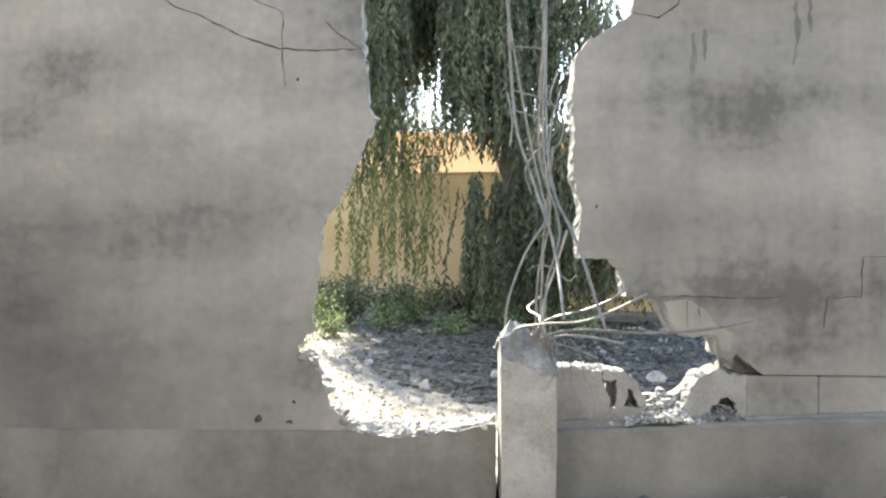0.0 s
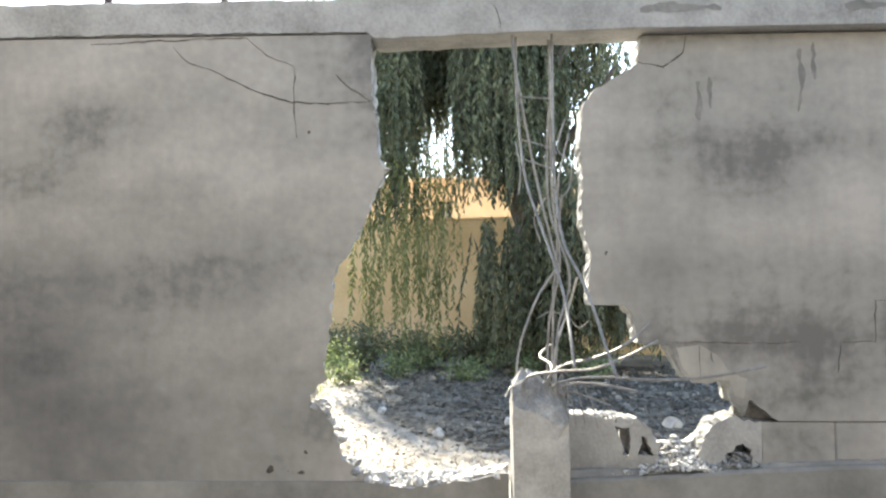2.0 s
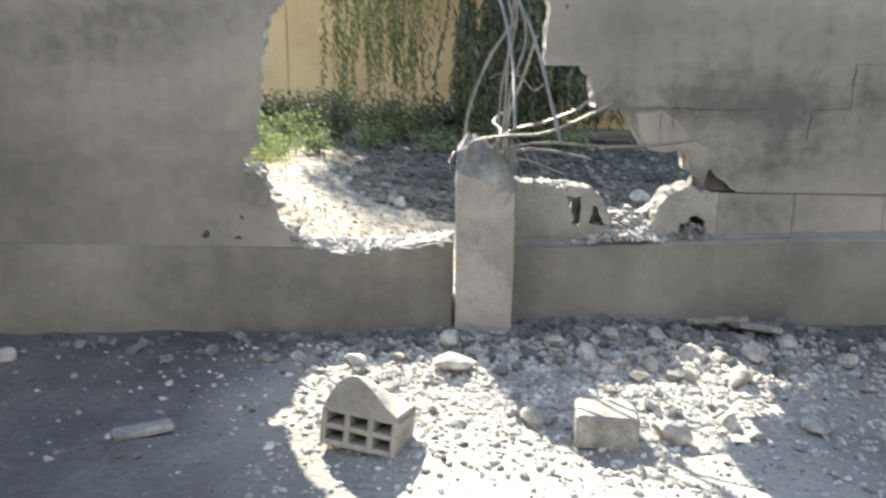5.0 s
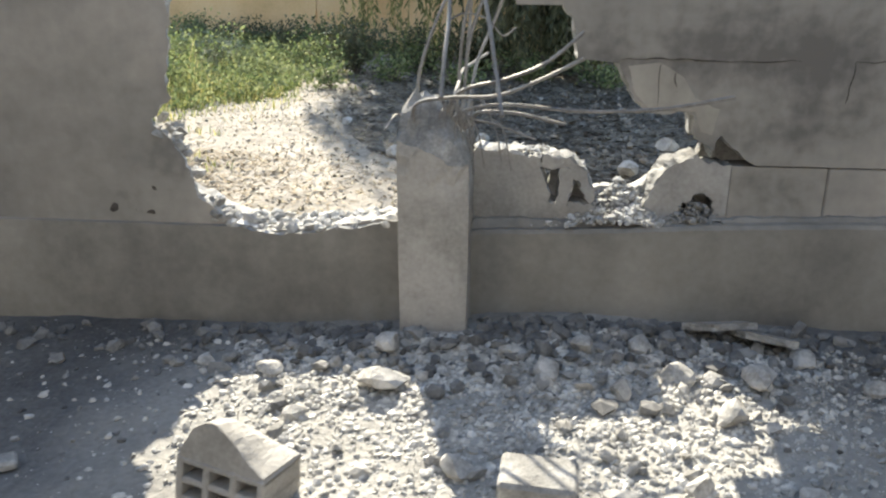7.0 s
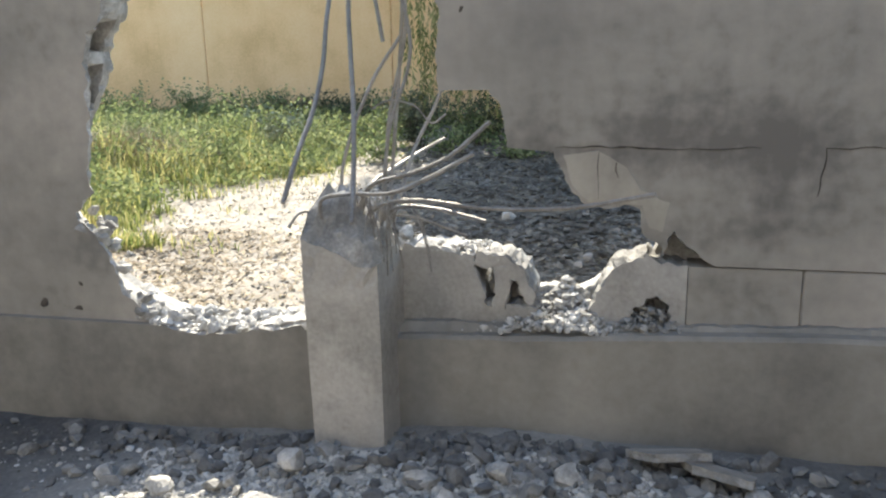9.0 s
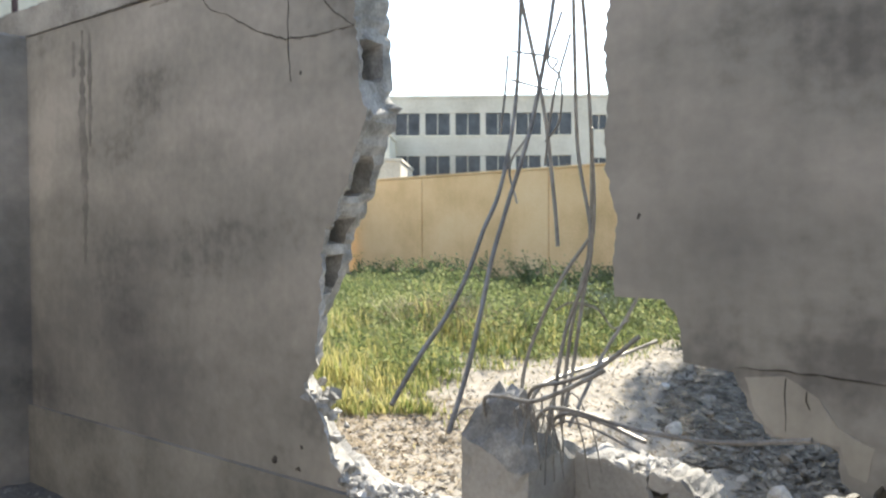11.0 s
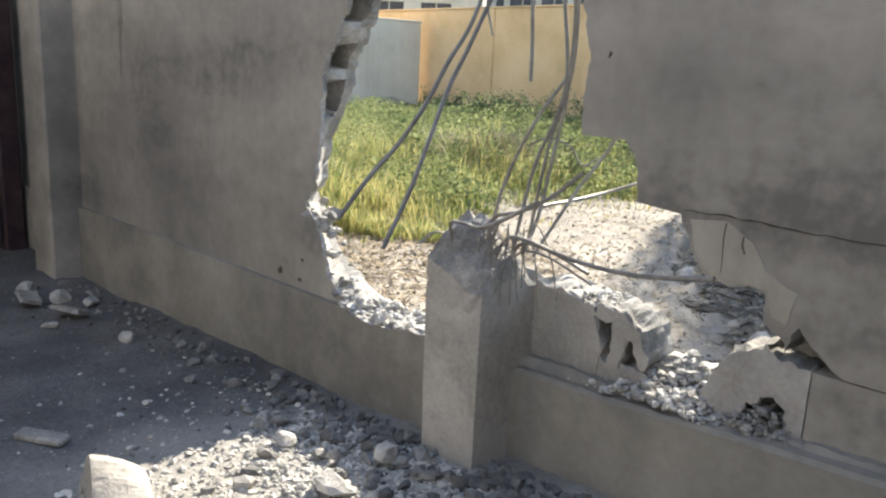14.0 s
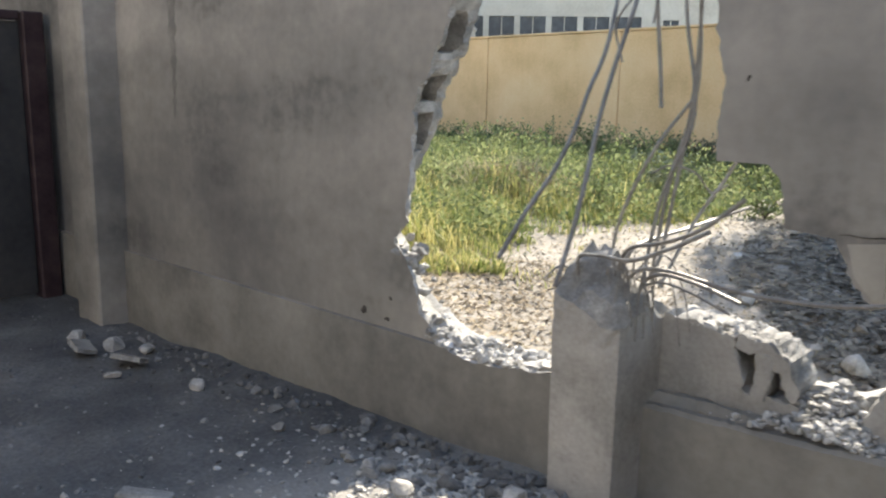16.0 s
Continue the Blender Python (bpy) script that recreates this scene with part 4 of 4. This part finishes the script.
def front_thin(rng):
    return rng.uniform(-4.8, 3.2), -0.15 - 3.4 * rng.random(), 0.8


def foot(rng):
    x = rng.uniform(-3.3, 3.0)
    return x, -0.17 - 0.16 * abs(rng.gauss(0, 1)), 0.9


def yard(rng):
    x, y = rng.gauss(1.6, 1.1), 0.35 + 7.5 * rng.random() ** 1.5
    return (x, y, 1.0) if x > shade_edge(y) else None


def yard_wide(rng):
    return rng.uniform(-4, 4), 0.3 + 8 * rng.random() ** 1.4, 0.7


gravel("rubble_front", "broken grey concrete rubble at the foot of the wall", 26000, front, 1, CHALK, 0.0025, 0.020, 5.0)
gravel("rubble_lumps", "loose fist-sized lumps of grey rubble below the breach", 150, front, 9, BROKEN, 0.014, 0.045, 1.8)
def heap(rng):
    x, y = rng.gauss(0.55, 0.75), -0.2 - abs(rng.gauss(0, 0.22))
    return None if 0.03 < x < 0.36 and y > -0.33 else (x, y, 1.0)


def rim_west(rng):
    f = rng.random()
    x = -0.93 + 0.40 * f
    return x + rng.gauss(0, 0.012), rng.uniform(-0.085, 0.05), 1.0, float(np.interp(x, [-0.93, -0.86, -0.78, -0.7, -0.53], [0.79, 0.70, 0.57, 0.42, 0.375]))


gravel("rubble_heap", "loose grey lumps heaped against the wall base", 1100, heap, 10, GREYSTONE, 0.010, 0.048, 3.0)
gravel("rim_lumps", "crumbling grey lumps along the broken wall edge", 90, rim_west, 12, BROKEN, 0.012, 0.045, 1.8)
gravel("rubble_scatter", "small scattered stones on dusty earth", 4000, front_thin, 2, GREYSTONE, 0.003, 0.024)
gravel("rubble_foot", "grey crumbs lying along the wall base", 700, foot, 3, GREYSTONE, 0.006, 0.04)
gravel("rubble_yard", "grey stones and rubble on the yard earth", 2600, yard, 4, EARTHSTONE, 0.006, 0.05)
gravel("stones_yard", "small stones scattered over the yard", 15000, yard_wide, 5, EARTHSTONE, 0.004, 0.028, 3.6)


def sill_west(rng):
    x = rng.uniform(-0.72, 0.02)
    zt = 0.375 + 0.08 * max(0, (x + 0.35)) + 0.25 * max(0, -0.6 - x)
    return x, rng.uniform(-0.115, 0.10), 1.0, zt + 0.004


def ledge_east(rng):
    x = rng.gauss(0.90, 0.10)
    y = rng.uniform(-0.085, 0.12)
    return x, y, 1.0, 0.422 + max(0, 0.12 - abs(x - 0.90) * 0.5) * (0.15 + (y + 0.09) * 5)


def rim_east(rng):
    x = rng.uniform(0.34, 0.72)
    return x, rng.uniform(0.0, 0.18), 0.8, 0.683 - 0.05 * max(0, x - 0.6) / 0.12


def cell_fill(rng):
    x, y = rng.gauss(1.17, 0.06), rng.uniform(-0.06, 0.10)
    return x, y, 1.0, 0.44 + max(0.0, 0.075 - abs(x - 1.17) * 0.5) * rng.random() * (1.0 if y > -0.02 else 0.4)


gravel("cell_crumbs", "grey crumbs fallen into a burst block cell", 520, cell_fill, 14, BROKEN, 0.005, 0.02)
gravel("sill_crumbs", "pale concrete crumbs on the broken wall base", 420, sill_west, 6, CHALK, 0.006, 0.030)
gravel("ledge_crumbs", "pale crumbled mortar heaped on the ledge", 1000, ledge_east, 7, CHALK, 0.004, 0.022)
gravel("rim_crumbs", "pale crumbs along the broken block course", 420, rim_east, 8, CHALK, 0.004, 0.02)

STONES = [(0.07, -0.70, 0.085), (1.31, -0.64, 0.075), (0.80, -1.33, 0.075), (0.36, -1.16, 0.055), (0.62, -0.62, 0.075), (0.50, -0.50, 0.06), (0.86, -0.72, 0.065), (1.05, -0.62, 0.06), (1.18, -0.85, 0.07),
          (0.05, -0.43, 0.06), (1.02, -1.22, 0.06), (1.3, -1.25, 0.05), (-0.35, -0.6, 0.05), (-0.6, -0.52, 0.045), (1.5, -0.45, 0.06), (1.7, -0.6, 0.05), (0.95, -0.40, 0.06), (0.75, -0.45, 0.05), (-0.12, -0.55, 0.04),
          (0.2, -0.62, 0.04), (-1.9, -0.5, 0.06), (-2.4, -0.7, 0.05), (-2.9, -0.45, 0.07), (-3.15, -0.55, 0.08), (-2.7, -0.35, 0.06), (0.55, 1.6, 0.09), (1.2, 2.2, 0.1), (-0.4, 2.6, 0.08), (0.2, 3.2, 0.09), (1.6, 3.0, 0.11), (-1.0, 3.8, 0.07), (2.1, 2.4, 0.1)]
for k, (x, y, r) in enumerate(STONES):
    ob = part("stone", rock(r, 100 + k), BROKEN)
    ob.location = (x, y, ground_z(x, y) + r * 0.38)
    ob.rotation_euler = (0, 0, k * 1.3)
    tagged(ob, "rough lump of broken grey concrete", "stone", group="lumps of rubble")


def hollow_block():
    """A broken hollow block lying with its open cells outward and a peaked break on top."""
    th = empty("hollow_block", -0.215, -1.32, ground_z(-0.215, -1.32) + 0.002)
    th.rotation_euler, th.scale = (radians(-6), radians(4), radians(-16)), (0.78, 0.78, 0.78)
    tagged(th, "broken hollow concrete block with open cells", "block")
    bm = bmesh.new()
    w, h, d, t = 0.34, 0.17, 0.24, 0.026
    xs = [-w / 2 + (w - t) * k / 3 for k in range(4)]
    for x in xs:
        box(x, x + t, -d / 2, d / 2, 0, h, 0.006, bm)
    for z in (0, (h - t) / 2, h - t):
        box(-w / 2, w / 2, -d / 2 + 0.004, d / 2 - 0.002, z + 0.001, z + t - 0.001, 0.006, bm)
    box(-w / 2 + 0.001, w / 2 - 0.001, d / 2 - 0.05, d / 2 - 0.003, 0.002, h - 0.002, 0.003, bm)
    part("cells", bm, CONCRETE, th)
    keys = [(-0.17, 0.158, 0), (0.17, 0.158, 1), (0.165, 0.18, 1), (0.10, 0.22, 1), (0.04, 0.275, 1), (-0.02, 0.315, 1), (-0.06, 0.315, 1), (-0.11, 0.28, 1), (-0.15, 0.21, 1)]
    part("broken_top", slab(keys, [-0.112, -0.10, -0.05, 0.02, 0.08, 0.115], lambda x, z, li: (0, -(0, 0, 0.01, 0.035, 0.07, 0.10)[li] * max(0, z - 0.165) / 0.13), amp=0.004, step=0.02, seed=44.0), (CONCRETE, CONCRETE), th)
    return th


hollow_block()
bl = part("solid_block", box(-0.115, 0.115, -0.09, 0.09, 0, 0.145, 0.012), BROKEN)
bl.scale = (0.88, 0.85, 0.82)
bl.location, bl.rotation_euler = (0.58, -1.31, ground_z(0.58, -1.31) - 0.005), (0.03, 0.02, radians(-4))
tagged(bl, "pale chipped building block lying on rubble", "block")
sl = part("concrete_sliver", box(-0.10, 0.10, -0.035, 0.035, 0, 0.03, 0.008), BROKEN)
sl.location, sl.rotation_euler = (-1.0, -1.25, ground_z(-1.0, -1.25) + 0.002), (0, 0.04, radians(35))
tagged(sl, "pale flat sliver of concrete on the earth", "stone")
for k, (x, y, a) in enumerate([(1.25, -0.30, 10), (1.38, -0.36, -25), (-2.55, -0.55, 20), (-2.95, -0.62, -15)]):
    ob = part("plaster_slab", slab([(-0.12, -0.06, 1), (0.10, -0.07, 1), (0.13, 0.04, 1), (-0.05, 0.07, 1)], [0.0, 0.012, 0.025], amp=0.01, seed=60.0 + k), (PLASTER, BROKEN))
    ob.matrix_world = pose(x, y, ground_z(x, y) + 0.045, 70, 0, a)
    tagged(ob, "flat piece of fallen grey plaster", "plaster", group="fallen plaster")


# ---- cracks and small holes in the plaster ----
def crack(points, y, width, parent, seed, mat=CRACK, name="crack"):
    """A thin dark ragged strip that follows a crack."""
    rng = random.Random(seed)
    line = []
    for (xa, za), (xb, zb) in zip(points, points[1:]):
        m = max(2, int(math.hypot(xb - xa, zb - za) / 0.03))
        line += [Vector((xa + (xb - xa) * i / m, 0, za + (zb - za) * i / m)) for i in range(m)]
    line.append(Vector((points[-1][0], 0, points[-1][1])))
    bm = bmesh.new()
    prev = None
    for k, p in enumerate(line):
        d = (line[min(k + 1, len(line) - 1)] - line[max(0, k - 1)]).normalized()
        nrm = Vector((-d.z, 0, d.x))
        f = math.sin(math.pi * min(1, max(0.0, (k + 0.6) / len(line)))) ** 0.4
        w = width * 0.6 * f * rng.uniform(0.3, 1.2)
        j = nrm * rng.uniform(-0.005, 0.005)
        q = [bm.verts.new(Vector((p.x, y, p.z)) + j + nrm * w), bm.verts.new(Vector((p.x, y, p.z)) + j - nrm * w)]
        if prev:
            bm.faces.new((prev[0], q[0], q[1], prev[1]))
        prev = q
    r = bmesh.ops.extrude_face_region(bm, geom=bm.faces[:])
    for v in r["geom"]:
        if isinstance(v, bmesh.types.BMVert):
            v.co.y += 0.004
    bmesh.ops.recalc_face_normals(bm, faces=bm.faces)
    return part(name, bm, mat, parent)


YW, YE = -0.0925, -0.0025
for k, (pts, w) in enumerate([
    ([(-1.62, 2.55), (-1.55, 2.47), (-1.40, 2.42), (-1.22, 2.32), (-1.02, 2.26), (-0.90, 2.25), (-0.62, 2.26)], 0.006),
    ([(-1.01, 2.44), (-1.005, 2.35), (-1.01, 2.24), (-0.99, 2.08)], 0.006),
    ([(-0.80, 2.40), (-0.72, 2.32), (-0.62, 2.26)], 0.005),
    ([(-2.05, 2.57), (-1.6, 2.585), (-1.25, 2.59), (-1.15, 2.5), (-1.01, 2.44)], 0.006),
]):
    crack(pts, YW, w, wall_west, 70 + k)
for k, (pts, w) in enumerate([
    ([(0.86, 1.045), (1.1, 1.05), (1.35, 1.045), (1.5, 1.05)], 0.004),
    ([(1.69, 1.05), (1.86, 1.05), (1.87, 1.25), (2.02, 1.25)], 0.004),
    ([(1.69, 1.05), (1.68, 0.9)], 0.003),
    ([(0.72, 2.46), (0.85, 2.44), (0.95, 2.50), (0.97, 2.59)], 0.008),
]):
    crack(pts, YE, w, wall_east, 80 + k)
crack([(0.0, 2.74), (0.02, 2.68), (0.03, 2.62)], -0.0975, 0.004, ring_beam, 90)
crack([(-2.6, 2.608), (-1.9, 2.612), (-1.3, 2.61), (-0.65, 2.605)], -0.0985, 0.005, ring_beam, 91)


def pit(x, z, y, r, parent, seed, scale=(1, 0.6, 1.2)):
    """A small dark hole knocked in the plaster."""
    ob = part("pit", rock(r * 1.25, seed, sub=2), CRACK, parent)
    ob.location = (x, y + r * 0.4, z)
    ob.scale = scale


for k, (x, z, r) in enumerate([(-0.935, 2.11, 0.016), (-0.945, 0.525, 0.016), (-1.12, 0.44, 0.022), (-1.03, 0.425, 0.016), (-0.97, 0.425, 0.02), (-1.14, 0.47, 0.012)]):
    pit(x, z, -0.09, r, wall_west, 120 + k)
pit(0.554, 1.49, 0.0, 0.024, wall_east, 130, (0.6, 0.6, 2.2))

# ---- unseen plain walls, added to close the lane and block sky light ----
wall_south = part("wall_south", box(-7.3, 4.7, -9.3, -9.0, -0.4, 5.0, 0.02), PLASTER)
tagged(wall_south, "unseen plain grey plastered wall, added to cut sky light from the south", "wall", kind="structure")
wall_lane_east = part("wall_lane_east", box(4.4, 4.7, -8.99, -0.2, -0.4, 5.2, 0.02), PLASTER)
tagged(wall_lane_east, "unseen plain grey plastered wall, added to cut sky light from the east", "wall", kind="structure")
wall_lane_end = part("wall_lane_end", box(-7.3, -7.0, -8.99, -0.2, -0.4, 7.5, 0.02), PLASTER)
tagged(wall_lane_end, "unseen plain grey plastered wall, added to cut sky light from the west", "wall", kind="structure")

# drips and soot on the plaster and the beam
for k, (pts, w, y, wall) in enumerate([
    ([(-2.72, 2.55), (-2.73, 2.1), (-2.71, 1.6), (-2.72, 1.25)], 0.075, YW + 0.001, wall_west),
    ([(-2.64, 2.52), (-2.645, 2.2), (-2.65, 1.9)], 0.045, YW + 0.001, wall_west),
    ([(-2.82, 2.5), (-2.82, 2.3)], 0.045, YW + 0.001, wall_west),
    ([(1.02, 2.36), (1.03, 2.25), (1.02, 2.16)], 0.03, YE + 0.001, wall_east),
    ([(1.08, 2.38), (1.085, 2.22)], 0.02, YE + 0.001, wall_east),
    ([(1.53, 2.52), (1.54, 2.35), (1.52, 2.2)], 0.028, YE + 0.001, wall_east),
    ([(1.60, 2.55), (1.60, 2.36)], 0.02, YE + 0.001, wall_east),
    ([(0.72, 2.70), (0.85, 2.71), (1.05, 2.705), (1.12, 2.70)], 0.045, -0.0965, ring_beam),
    ([(1.72, 2.70), (1.80, 2.705), (1.92, 2.70)], 0.045, -0.0965, ring_beam),
]):
    crack(pts, y, w, wall, 140 + k, STAIN, "stain")

# blocks laid bare where the plaster peeled off beside the breach
BARE = material("bare_block", [(0.26, 0.24, 0.208), (0.35, 0.325, 0.285), (0.43, 0.40, 0.352)], scale=3, fine=40, bump=0.35, streak=0.5, grain=0.2)
bare = part("bare_block_face", slab([(0.888, 1.022, 0), (1.0, 1.038, 1), (1.09, 0.985, 1), (1.14, 0.91, 1), (1.235, 0.87, 1), (1.215, 0.775, 1), (1.17, 0.785, 1), (1.148, 0.86, 1), (0.975, 0.868, 1), (0.92, 0.925, 1)], [-0.0035, -0.002, 0.006], amp=0.004, seed=71.0), (BARE, BARE), wall_east, "beige block face where the plaster fell away")
for k, (pts, w) in enumerate([([(1.0, 1.03), (1.005, 0.95), (1.0, 0.88)], 0.003), ([(1.06, 1.0), (1.065, 0.95)], 0.003)]):
    crack(pts, -0.0055, w, wall_east, 170 + k)

# unseen wall, added to cut sky and bounced light on the west wall
wall_lane_house = part("wall_lane_house", box(-6.99, -1.9, -5.1, -4.8, -0.4, 7.5, 0.02), PLASTER)
tagged(wall_lane_house, "unseen plain grey plastered wall, added to keep bounced light off the west wall", "wall", kind="structure")
